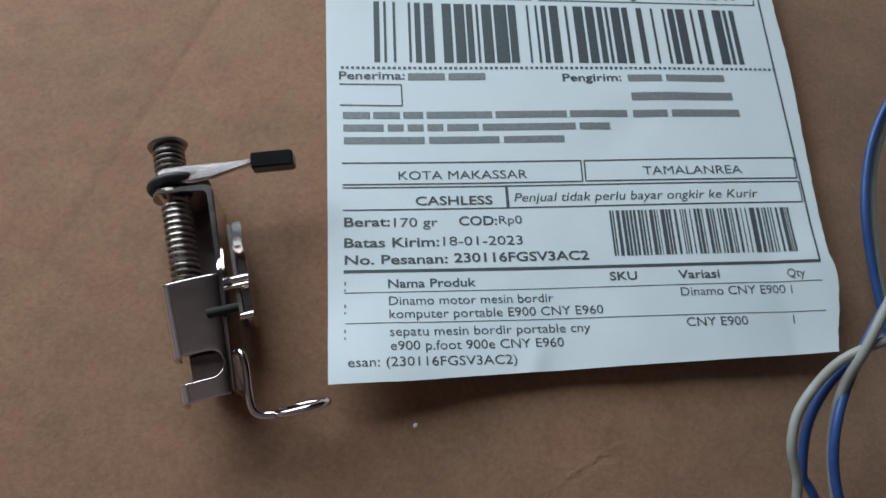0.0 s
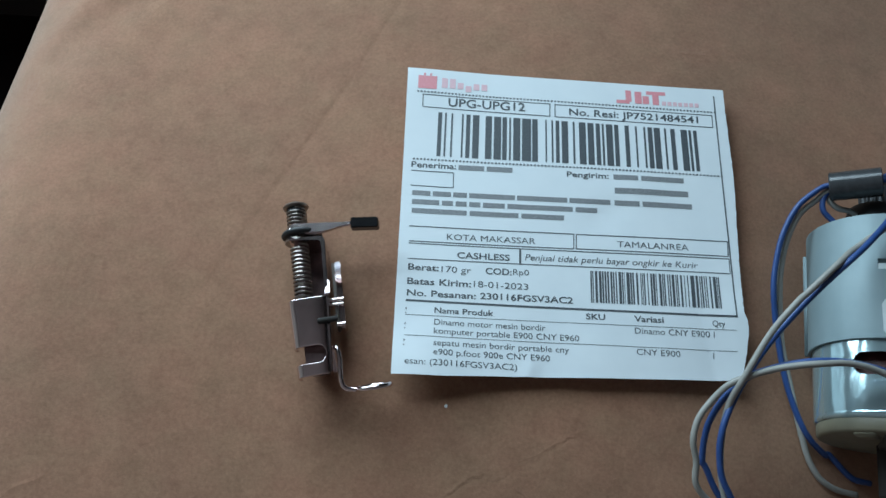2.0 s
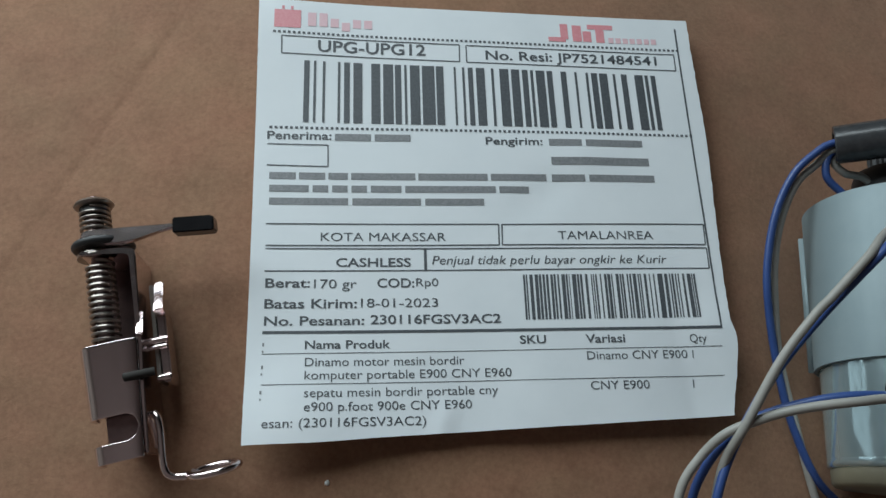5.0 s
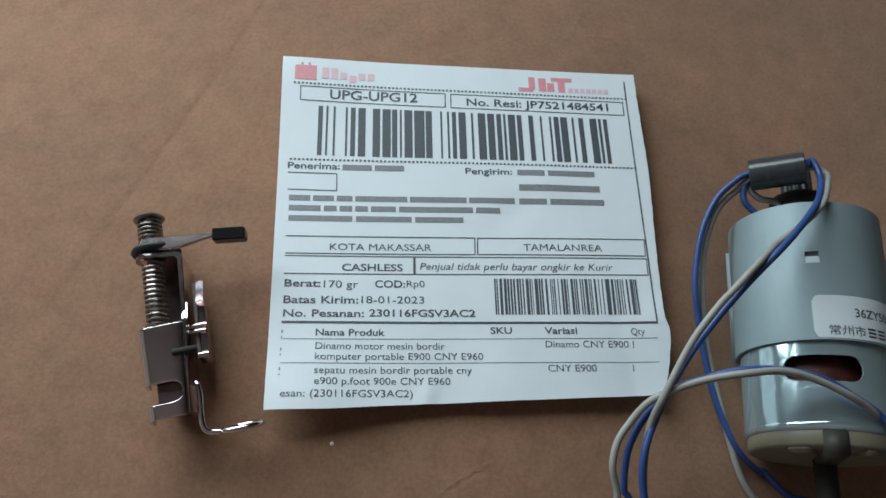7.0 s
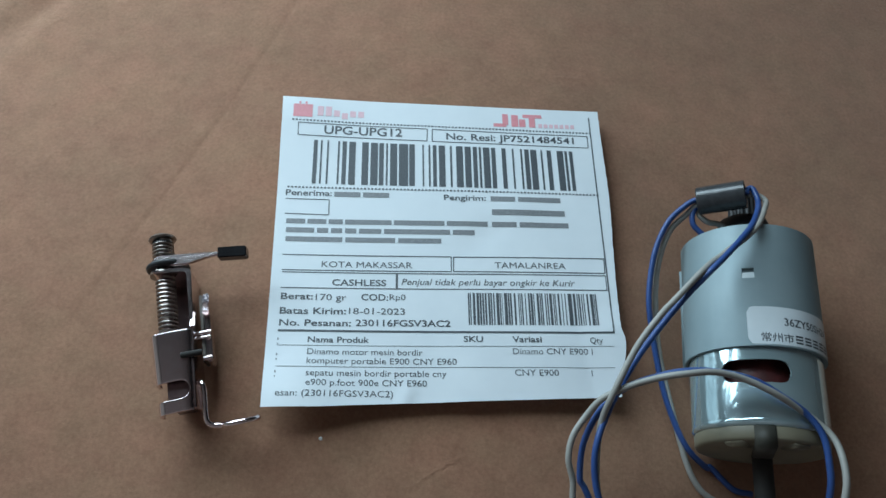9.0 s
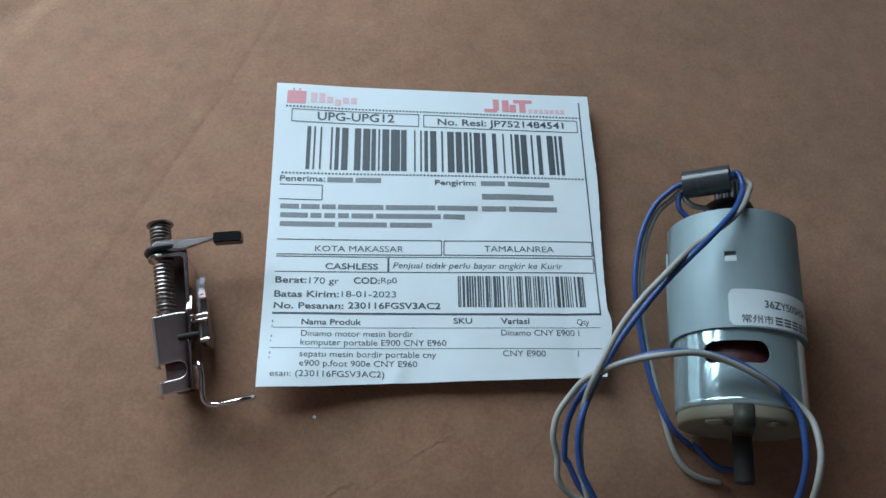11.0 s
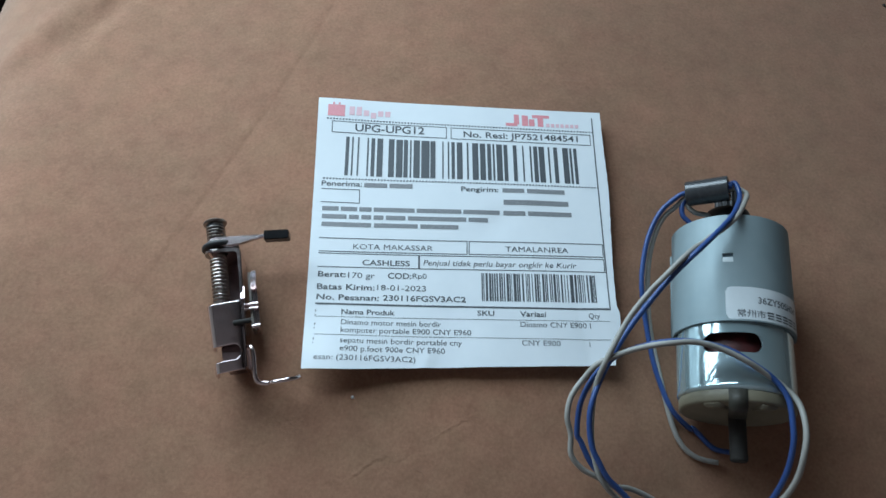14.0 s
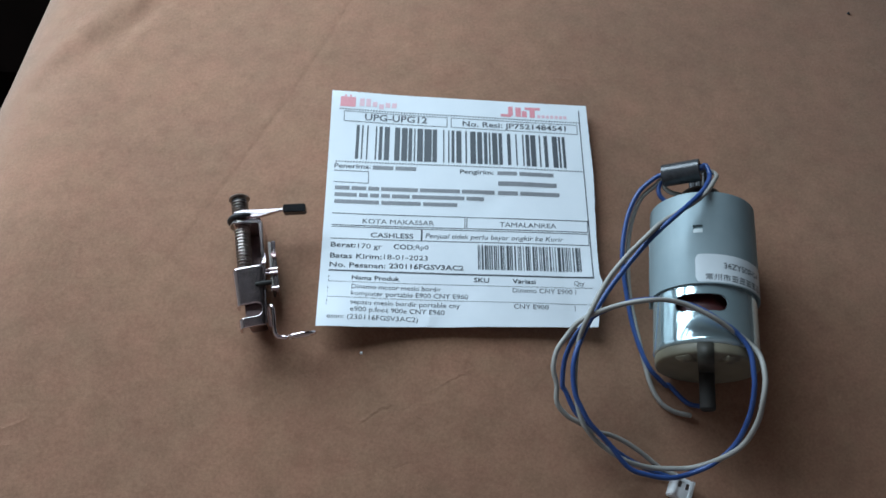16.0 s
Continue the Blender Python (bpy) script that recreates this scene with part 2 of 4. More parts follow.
def box(x0, x1, y0, y1, z0, z1, bevel=0.0, bm=None, segs=2):
    bm = bm or bmesh.new()
    made = bmesh.ops.create_cube(bm, size=1, matrix=Matrix.Translation(((x0 + x1) / 2, (y0 + y1) / 2, (z0 + z1) / 2))
                                 @ Matrix.Diagonal((x1 - x0, y1 - y0, z1 - z0, 1)))
    if bevel:
        edges = {e for v in made["verts"] for e in v.link_edges}
        bmesh.ops.bevel(bm, geom=list(edges), offset=bevel, segments=segs, affect="EDGES", clamp_overlap=True)
    return bm


def prism(outline, z0, z1, bevel=0.0):
    """An outline in x and y, given thickness from z0 to z1."""
    bm = bmesh.new()
    low = [bm.verts.new((x, y, z0)) for x, y in outline]
    high = [bm.verts.new((x, y, z1)) for x, y in outline]
    bm.faces.new(low), bm.faces.new(high)
    for i in range(len(low)):
        j = (i + 1) % len(low)
        bm.faces.new((low[i], low[j], high[j], high[i]))
    if bevel:
        bmesh.ops.bevel(bm, geom=list(bm.edges), offset=bevel, segments=2, affect="EDGES", clamp_overlap=True)
    return bm


def lathe(profile, segs=64, bm=None):
    """A solid of revolution round the local y axis: rows of radius and y."""
    bm = bm or bmesh.new()
    rings = []
    for r, y in profile:
        rings.append([bm.verts.new((r * math.sin(2 * math.pi * i / segs), y, r * math.cos(2 * math.pi * i / segs)))
                      for i in range(segs)])
    for a, b in zip(rings, rings[1:]):
        for i in range(segs):
            j = (i + 1) % segs
            bm.faces.new((a[i], a[j], b[j], b[i]))
    bm.faces.new(rings[0]), bm.faces.new(rings[-1])
    return bm


def glide(points, steps=6):
    """A smooth line through the points."""
    p = [Vector(q) for q in points]
    p = [2 * p[0] - p[1]] + p + [2 * p[-1] - p[-2]]
    line = []
    for a, b, c, d in zip(p, p[1:], p[2:], p[3:]):
        for i in range(steps):
            t = i / steps
            line.append(0.5 * ((2 * b) + (c - a) * t + (2 * a - 5 * b + 4 * c - d) * t * t + (3 * b - a - 3 * c + d) * t ** 3))
    return line + [p[-2]]


def sweep(line, radius, segs=10, bm=None):
    """A round rod along a line of points."""
    bm = bm or bmesh.new()
    line = [Vector(q) for q in line]
    ahead = (line[1] - line[0]).normalized()
    side = ahead.orthogonal().normalized()
    rings = []
    for i, q in enumerate(line):
        way = (line[min(i + 1, len(line) - 1)] - line[max(i - 1, 0)]).normalized()
        side = (side - way * side.dot(way)).normalized()
        up = way.cross(side)
        rings.append([bm.verts.new(q + radius * (math.cos(2 * math.pi * k / segs) * side + math.sin(2 * math.pi * k / segs) * up))
                      for k in range(segs)])
    for a, b in zip(rings, rings[1:]):
        for k in range(segs):
            j = (k + 1) % segs
            bm.faces.new((a[k], a[j], b[j], b[k]))
    bm.faces.new(rings[0]), bm.faces.new(rings[-1])
    return bm


def scaled(bm, k=0.001):
    bmesh.ops.scale(bm, vec=(k, k, k), verts=bm.verts)
    return bm


def thing(name, m, label, category, group="", kind=""):
    ob = new(name)
    ob.matrix_world = m
    ob.empty_display_size = 0.01
    return tagged(ob, label, category, group, kind)


# ---- the room, plain and closed ----
def room():
    t = 0.12
    floor_z, top_z, x0, x1, y0, y1 = -0.50, 1.60, -1.5, 1.5, -1.5, 0.45

    def slab(name, a, material, label, category):
        bm = box(*a)
        ob = new(name, mesh_of(bm, material, False, name))
        return tagged(ob, label, category, kind="structure")

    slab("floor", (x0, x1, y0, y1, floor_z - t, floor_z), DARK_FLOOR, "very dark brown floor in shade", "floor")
    slab("ceiling", (x0 - t, x1 + t, y0 - t, y1 + t, top_z, top_z + t), CEILING, "plain unseen ceiling, red-brown for the metal's reflections", "ceiling")
    slab("wall_west", (x0 - t, x0, y0 - t, y1 + t, floor_z - t, top_z), WALL, "plain brown wall", "wall")
    slab("wall_east", (x1, x1 + t, y0 - t, y1 + t, floor_z - t, top_z), WALL, "plain brown wall", "wall")
    slab("wall_south", (x0, x1, y0 - t, y0, floor_z - t, top_z), BACK_WALL, "plain unseen red-brown wall, toned to set the fill from behind", "wall")
    # the north wall has the window opening
    bm = bmesh.new()
    wx0, wx1, wz0, wz1 = -1.0, -0.04, 0.10, 0.61
    for a in ((x0, wx0, y1, y1 + t, floor_z - t, top_z), (wx1, x1, y1, y1 + t, floor_z - t, top_z),
              (wx0, wx1, y1, y1 + t, floor_z - t, wz0), (wx0, wx1, y1, y1 + t, wz1, top_z)):
        box(*a, bm=bm)
    tagged(new("wall_north", mesh_of(bm, DARK_WALL, False)), "dark brown wall with a window opening", "wall", kind="structure")


room()


# ---- the upholstered seat ----
def step(a, b, v):
    t = min(1, max(0, (v - a) / (b - a)))
    return t * t * (3 - 2 * t)


def bell(x, y, cx, cy, lx, ly, turn=0.0):
    c, s = math.cos(turn), math.sin(turn)
    u, v = (x - cx) * c + (y - cy) * s, -(x - cx) * s + (y - cy) * c
    return math.exp(-(u / lx) ** 2 - (v / ly) ** 2)


def seat_base(x, y):
    """Height of the seat's top in mm, at x and y in mm: a soft dome with a dent under the motor."""
    return (-0.8 - 8 * (1 - math.exp(-((x + 5) / 90) ** 2)) - (5 if y < 0 else 2.5 * (1 - step(-60, 70, x))) * (1 - math.exp(-(y / 60) ** 2))
            - 5.5 * math.exp(-((x - 88) / 22) ** 2 - ((y + 17) / 38) ** 2)
            - 0.0008 * max(0, -y - 40) ** 2 - 0.0003 * max(0, x - 95) ** 2)


def crease_x(y):
    return -103 + 0.463 * (y + 6) - 0.0006 * (y + 6) * (y - 110)


def seat_z(x, y):
    z = seat_base(x, y)
    # the long pressed crease
    if -25 < y < 150:
        off = (x - crease_x(y) + 1.2 * noise.noise((0, y / 14, 3))) * 0.9
        fade = min(1, (y + 25) / 30) * min(1, (150 - y) / 40)
        z -= fade * 0.12 * math.exp(-(off / 1.2) ** 2)
    # folds by the rounded edge
    z += 2.0 * bell(x, y, -170, 84, 26, 6, 0.92) - 1.7 * bell(x, y, -160, 83, 25, 5, 0.92)
    z += 1.1 * bell(x, y, -150, 104, 22, 6, 0.9) - 0.9 * bell(x, y, -141, 99, 20, 5, 0.95)
    z -= 1.2 * bell(x, y, -181, 62, 16, 3, 1.25)
    z += 0.38 * noise.noise((x / 45, y / 45, 0)) + 0.12 * noise.noise((x / 14, y / 14, 5)) + 0.05 * noise.noise((x / 4, y / 4, 9))
    return z


def edge_x(y):
    return -205 + 0.09 * (y - 80)


def seat():
    ob = thing("ottoman", pose(0, 0, -0.5), "brown suede upholstered seat with a rounded edge, on the dark floor", "ottoman")
    base = Matrix.Translation((0, 0, 500))
    bm = bmesh.new()
    # rows from one edge over the top to the other; the rim bends down in a quarter round
    n, xr, ys = 420, 380, [-330 + 660 * j / 470 for j in range(471)]
    rim = 60
    for y in ys:
        xl = edge_x(y)
        flat0, flat1 = xl + rim, xr - rim
        row = []
        for a in (1.0, 0.86, 0.72, 0.6, 0.48, 0.36, 0.26, 0.17, 0.09):
            ang = a * math.pi / 2
            row.append((flat0 - rim * math.sin(ang), seat_z(flat0 - rim * math.sin(ang), y) - 38 * (1 - math.cos(ang))))
        for i in range(n + 1):
            # finer where the things lie
            f = i / n
            x = flat0 + (flat1 - flat0) * (0.62 * f + 0.38 * f * f)
            row.append((x, seat_z(x, y)))
        for a in (0.2, 0.5, 0.8, 1.0):
            ang = a * math.pi / 2
            row.append((flat1 + rim * math.sin(ang), seat_z(flat1, y) - rim * (1 - math.cos(ang))))
        row = [(row[0][0] + 3, -150)] + row + [(row[-1][0] - 3, -150)]
        drop = max(0, abs(y) - 300) / 30
        rim_y = 30 * (1 - math.sqrt(max(0, 1 - min(1, drop) ** 2)))
        for x, z in row:
            bm.verts.new((x, y, z - rim_y if z > -149 else z))
    bm.verts.ensure_lookup_table()
    w = len(row)
    for j in range(len(ys) - 1):
        for i in range(w - 1):
            bm.faces.new([bm.verts[k] for k in (j * w + i, j * w + i + 1, (j + 1) * w + i + 1, (j + 1) * w + i)])
    for j in (0, len(ys) - 1):
        bm.faces.new([bm.verts[j * w + i] for i in range(w)])
    bm.faces.new([bm.verts[j * w] for j in range(len(ys))] + [bm.verts[j * w + w - 1] for j in reversed(range(len(ys)))])
    bmesh.ops.transform(bm, matrix=base, verts=bm.verts)
    part("cushion", scaled(bm), SUEDE, ob, "brown suede cushion with a pressed crease and soft folds")
    part("base", scaled(box(-165, 370, -315, 315, 0, 352, 6)), DARK_BASE, ob, "dark brown base", False)
    return ob


seat()


# ---- the shipping label ----
def paper_z(x, y):
    """Height of the paper in mm: nearly flat, two corners lifted, the lower edge wavy."""
    z = 0.35 + 1.8 * bell(x, y, -54, 58, 22, 24) + 2.2 * bell(x, y, -54, -46, 26, 15) - 1.9 * bell(x, y, 53, -44, 20, 17)
    low = step(-22, -45, y)
    z += low * (0.22 * math.sin(x / 7.5 + 0.6) + 0.1 * math.sin(x / 3.9)) + 0.25 * math.sin(x / 17 + y / 23)
    fold = (x - 38) + 0.16 * (y + 24)
    z += (0.07 * min(max(fold, 0), 9) - 0.12 * math.exp(-(fold / 1.2) ** 2)) * step(-14, -24, y)
    z += 0.35 * math.exp(-((x + 12 - (y + 40) * 0.35) / 2.0) ** 2) * step(-34, -42, y)
    z += 0.3 * bell(x, y, 22, 17, 7, 5) - 0.25 * bell(x, y, 12, 8, 9, 4, 0.6)
    return z


def rough_edge(v, seed, size):
    return size * (noise.noise((v / 2.3, seed, 0)) + 0.6 * noise.noise((v / 0.9, seed, 4)))


def paper_left(y):
    return -52.6 + 0.011 * (56 - y) + rough_edge(y, 1, 0.06)


def paper_right(y):
    t = 52.1 + 0.3 * bell(y, 0, 22, 0, 14, 1) - 0.019 * (56 - y) * step(30, -10, y) + 1.0 * step(-21, -25, y)
    return t - 2.5 * step(-25.5, -44, y) + rough_edge(y, 2, 0.28)


def paper_top(x):
    return 56.1 - 0.0085 * (x + 52) + rough_edge(x, 3, 0.05)


def paper_low(x):
    return -45.1 + 0.033 * (x + 51) - 0.25 * bell(x, 0, -37, 0, 9, 1) + rough_edge(x, 4, 0.05)


LIFT = 0.07


def lay(verts):
    """Bends flat print, given in mm, onto the paper."""
    for v in verts:
        v.co.z = paper_z(v.co.x, v.co.y) + LIFT


def shipping_label():
    ob = thing("shipping_label", pose(0, 0, 0), "white printed shipping label with torn edge, on brown suede", "label")
    n = 72
    bm = bmesh.new()
    rows = []
    for side in (0, 1):
        for j in range(n + 1):
            v = j / n
            row = []
            for i in range(n + 1):
                u = i / n
                y = paper_low(-51 + 102 * u) * (1 - v) + paper_top(-51 + 102 * u) * v
                x = paper_left(y) * (1 - u) + paper_right(y) * u
                row.append(bm.verts.new((x, y, paper_z(x, y) - 0.12 * side)))
            rows.append(row)
    for side in (0, 1):
        for j in range(n):
            a, b = rows[side * (n + 1) + j], rows[side * (n + 1) + j + 1]
            for i in range(n):
                bm.faces.new((a[i], a[i + 1], b[i + 1], b[i]))
    up, dn = rows[: n + 1], rows[n + 1:]
    for i in range(n):
        for a, b in ((up[0], dn[0]), (up[n], dn[n])):
            bm.faces.new((a[i], a[i + 1], b[i + 1], b[i]))
        for k in (0, n):
            bm.faces.new((up[i][k], up[i + 1][k], dn[i + 1][k], dn[i][k]))
    sharp(part("paper_sheet", scaled(bm), PAPER, ob, "white thermal paper with a torn edge"), 60)

    def strip(bm, x0, y0, x1, y1, width):
        """A printed line from one point to another."""
        length = math.hypot(x1 - x0, y1 - y0)
        k = max(1, int(length / 1.5))
        dx, dy = (x1 - x0) / length, (y1 - y0) / length
        px, py = -dy * width / 2, dx * width / 2
        pairs = []
        for i in range(k + 1):
            x, y = x0 + (x1 - x0) * i / k, y0 + (y1 - y0) * i / k
            pairs.append((bm.verts.new((x + px, y + py, 0)), bm.verts.new((x - px, y - py, 0))))
        for (a, b), (c, d) in zip(pairs, pairs[1:]):
            bm.faces.new((a, c, d, b))
        return bm

    def printed(name, bm, material, label=""):
        lay(bm.verts)
        for f in bm.faces:
            f.normal_update()
            if f.normal.z < 0:
                f.normal_flip()
        me = bpy.data.meshes.new(name)
        bm.to_mesh(me)
        bm.free()
        me.materials.append(material)
        for v in me.vertices:
            v.co *= 0.001
        o = new(name, me)
        o.parent = ob
        return tagged(o, label)

    def write(body, x0, x1, y, cap, bold=False, slant=0.0, material=INK, fall=0.0):
        cu = bpy.data.curves.new("text", "FONT")
        cu.body, cu.resolution_u, cu.size, cu.shear = body, 3, 1.0, slant
        cu.offset = 0.016 if bold else 0.0
        tmp = bpy.data.objects.new("text", cu)
        me = bpy.data.meshes.new_from_object(tmp)
        bpy.data.objects.remove(tmp)
        bm = bmesh.new()
        bm.from_mesh(me)
        bpy.data.meshes.remove(me)
        a, b = min(v.co.x for v in bm.verts), max(v.co.x for v in bm.verts)
        h = cap / 0.729
        k = (x1 - x0) / (b - a) if len(body) > 1 else h * 0.95
        for v in bm.verts:
            v.co.x, v.co.y = x0 + (v.co.x - a) * k, y + v.co.y * h + fall * (v.co.x - a)
        printed("text_line", bm, material)

    def bars(x0, x1, y0, y1, words):
        """Writing that stays unread: solid bars of its size, split into words."""
        bm = bmesh.new()
        total = sum(words) + 0.5 * (len(words) - 1)
        x = x0
        for wd in words:
            end = x + wd / total * (x1 - x0)
            strip(bm, x, (y0 + y1) / 2, end, (y0 + y1) / 2, y1 - y0)
            x = end + 0.5 / total * (x1 - x0)
        printed("text_bar", bm, GREY_INK, "grey bars of small print")

    def frame_box(pts, width, closed=True):
        bm = bmesh.new()
        for (a, b), (c, d) in zip(pts, pts[1:] + (pts[:1] if closed else [])):
            strip(bm, a, b, c, d, width)
        printed("box_outline", bm, INK)

    def dotted(y0, y1):
        bm = bmesh.new()
        x = -49.2
        while x < 48.3:
            y = y0 + (y1 - y0) * (x + 49) / 98
            strip(bm, x, y, x + 0.62, y, 0.6)
            x += 1.12
        tagged(printed("dotted_line", bm, INK), kind="stuff")

    def rule(x0, y0, x1, y1, width):
        printed("ruled_line", strip(bmesh.new(), x0, y0, x1, y1, width), INK)

    # head: two trade marks as plain shapes
    bm = bmesh.new()
    strip(bm, -49.0, 51.0, -42.9, 51.0, 4.7)
    strip(bm, -47.3, 53.9, -46.7, 53.9, 0.9), strip(bm, -45.3, 53.9, -44.7, 53.9, 0.9)
    printed("logo_mark", bm, RED_INK, "faded red square trade mark")
    bm = bmesh.new()
    for i, (hgt, low) in enumerate(((3.6, 0), (3.6, 0), (2.3, 0), (2.3, -0.9), (2.3, 0), (2.3, 0))):
        x = -41.3 + 2.6 * i
        strip(bm, x, 49.3 + low + hgt / 2, x + 1.9, 49.3 + low + hgt / 2, hgt)
    printed("logo_word", bm, PINK_INK, "pale pink trade mark shapes")
    bm = bmesh.new()
    for x0, x1, y, wd in ((16.2, 20.5, 48.5, 1.3), (19.3, 21.2, 50.8, 4.3), (22.3, 24.6, 50.4, 4.6), (24.9, 27.0, 49.6, 3.0),
                          (28.2, 30.3, 50.1, 4.2), (26.2, 32.6, 52.4, 1.3)):
        strip(bm, x0, y, x1, y, wd)
    printed("logo_mark", bm, RED_INK, "faded red slanted trade mark shapes")
    bm = bmesh.new()
    for i in range(7):
        strip(bm, 31.3 + 1.8 * i, 48.7, 32.6 + 1.8 * i, 48.7, 1.5)
    printed("logo_word", bm, PINK_INK, "small pale pink trade mark shapes")

    dotted(47.5, 46.4)
    frame_box([(-47.2, 46.5), (-5.8, 45.9), (-5.9, 41.3), (-47.1, 42.0)], 0.28)
    frame_box([(-4.2, 45.8), (47.5, 45.2), (47.4, 40.7), (-4.2, 41.2)], 0.28)
    write("UPG-UPG12", -38.9, -13.9, 42.75, 3.1, True, fall=-0.02)
    write("No. Resi: JP7521484541", 0.4, 42.8, 42.15, 2.55, True, fall=-0.01)
    # the wide barcode: each bar from and to
    marks = ((0.0, 2.0), (3.2, 4.2), (6.2, 7.2), (11.2, 12.2), (13.3, 15.4), (16.4, 19.6), (22.4, 25.6), (26.4, 30.0),
             (30.4, 32.7), (33.6, 34.6), (35.5, 39.0), (39.6, 44.1), (44.4, 47.2), (50.6, 51.5), (53.5, 54.5), (55.5, 57.4),
             (58.3, 61.5), (63.6, 64.7), (66.5, 69.9), (70.6, 73.7), (74.5, 76.7), (77.4, 78.6), (79.4, 82.7), (83.3, 85.5),
             (88.3, 90.5), (93.3, 94.3), (97.3, 98.4), (99.3, 101.7), (102.2, 105.4), (107.2, 108.3), (110.2, 112.5),
             (115.1, 118.4), (118.9, 120.3), (121.1, 123.0))
    for a, b in marks:
        xa, xb = -42.0 + 83.9 * a / 123, -42.0 + 83.9 * b / 123
        f = (a + b) / 246
        printed("barcode_bar", strip(bmesh.new(), (xa + xb) / 2, 40.3 - 1.2 * f, (xa + xb) / 2, 24.75 - 0.5 * f, max(0.3, xb - xa - 0.13)), INK)
    dotted(23.4, 22.95)
    write("Penerima:", -49.6, -35.5, 20.5, 2.05, True)
    bars(-34.8, -17.9, 20.3, 22.0, (5, 5))
    write("Pengirim:", -0.8, 12.4, 19.8, 1.95, True)
    bars(13.9, 36.2, 19.7, 21.4, (4, 7))
    bars(14.1, 37.2, 14.9, 16.8, (13,))
    frame_box([(-49.5, 19.3), (-36.3, 19.2), (-36.2, 14.0), (-49.4, 14.2)], 0.28, False)
    bars(-48.8, 12.6, 10.9, 12.5, (4, 4, 3, 10, 11, 9))
    bars(13.9, 38.0, 10.8, 12.5, (4, 8))
    bars(-48.7, 8.4, 7.9, 9.5, (5, 2, 2, 2, 4, 12, 4))
    bars(-48.6, -1.9, 4.9, 6.5, (9, 8, 7))
    frame_box([(-49.0, 0.5), (1.0, 0.5), (0.9, -4.3), (-48.9, -4.4)], 0.3, False)
    frame_box([(1.75, 0.45), (48.0, 0.6), (47.8, -4.25), (1.6, -4.25)], 0.3)
    frame_box([(-48.9, -5.1), (47.9, -5.05), (47.8, -9.8), (-48.9, -10.05)], 0.28, False)
    rule(-15.3, -5.3, -15.3, -10.0, 0.6)
    write("KOTA MAKASSAR", -37.5, -10.7, -3.35, 2.0)
    write("TAMALANREA", 14.1, 35.8, -3.05, 2.05)
    write("CASHLESS", -34.2, -18.4, -9.1, 2.0, True)
    write("Penjual tidak perlu bayar ongkir ke Kurir", -13.9, 38.2, -8.65, 2.05, slant=0.22)
    write("Berat:", -48.6, -39.5, -13.6, 2.05, True)
    write("170 gr", -38.7, -29.9, -13.8, 2.05)
    write("COD:", -25.6, -17.8, -13.65, 2.05, True)
    write("Rp0", -17.4, -12.7, -13.45, 1.85)
    write("Batas Kirim:", -48.6, -29.8, -18.05, 2.05, True)
    write("18-01-2023", -29.0, -12.9, -17.95, 2.0)
    write("No. Pesanan:", -48.5, -28.3, -21.65, 2.0, True)
    write("230116FGSV3AC2", -27.0, 0.3, -21.5, 2.0, True)
    rule(-48.7, -23.1, 48.4, -23.1, 0.6)
    rule(48.75, 52.6, 48.3, -23.3, 0.42)
    # the small, close-set barcode
    close = ((0, 11), (15, 23), (34, 52), (62, 80), (84, 97), (103, 116), (122, 135), (145, 159), (163, 174), (182, 192), (204, 224),
             (228, 238), (244, 249), (261, 284), (288, 300), (304, 316), (331, 345), (362, 369), (374, 381), (386, 396), (411, 419),
             (434, 448), (452, 468), (473, 480), (497, 514), (519, 528), (532, 542), (557, 566), (572, 582), (590, 609), (617, 625),
             (629, 637), (651, 665), (679, 686), (702, 710), (726, 755), (764, 782), (791, 799), (804, 816), (824, 832), (839, 847),
             (864, 877), (890, 912), (915, 922), (926, 937))
    bm = bmesh.new()
    for a, b in close:
        xa, xb = 5.6 + 38.6 * a / 937, 5.6 + 38.6 * b / 937
        strip(bm, (xa + xb) / 2, -11.05, (xa + xb) / 2, -20.9, xb - xa - 0.03)
    tagged(printed("barcode", bm, INK, "narrow close-set black barcode"), kind="stuff")
    write("Nama Produk", -40.2, -23.0, -26.55, 1.8, True)
    write("SKU", 4.0, 9.6, -26.0, 1.8, True)
    write("Variasi", 18.1, 26.7, -26.05, 1.85, True)
    write("Qty", 41.0, 44.7, -26.3, 1.85)
    rule(-48.6, -27.5, 47.9, -27.2, 0.14)
    rule(-48.4, -33.7, 47.7, -33.4, 0.14)
    write("Dinamo motor mesin bordir", -40.1, -7.9, -30.1, 1.85)
    write("komputer portable E900 CNY E960", -40.1, 1.8, -32.75, 1.85)
    write("sepatu mesin bordir portable cny", -40.1, -1.2, -36.25, 1.85)
    write("e900 p.foot 900e CNY E960", -40.0, -6.7, -39.0, 1.85)
    write("esan: (230116FGSV3AC2)", -47.9, -16.1, -42.05, 1.85)
    write("Dinamo CNY E900", 18.1, 40.1, -29.6, 1.85)
    write("1", 41.2, 41.85, -29.7, 1.85)
    write("CNY E900", 18.3, 31.0, -35.8, 1.85)
    write("1", 40.7, 41.35, -35.8, 1.85)
    for y in (-25.6, -30.2, -35.2):
        bm = strip(bmesh.new(), -48.6, y, -48.25, y, 0.7)
        printed("text_bar", strip(bm, -48.6, y - 1.4, -48.3, y - 1.4, 0.4), GREY_INK, "cut-off grey print")


shipping_label()


# ---- the electric motor with its wires ----
MOTOR = pose(0.0902, 0, 0.0063, 0, 0, -math.degrees(0.121))
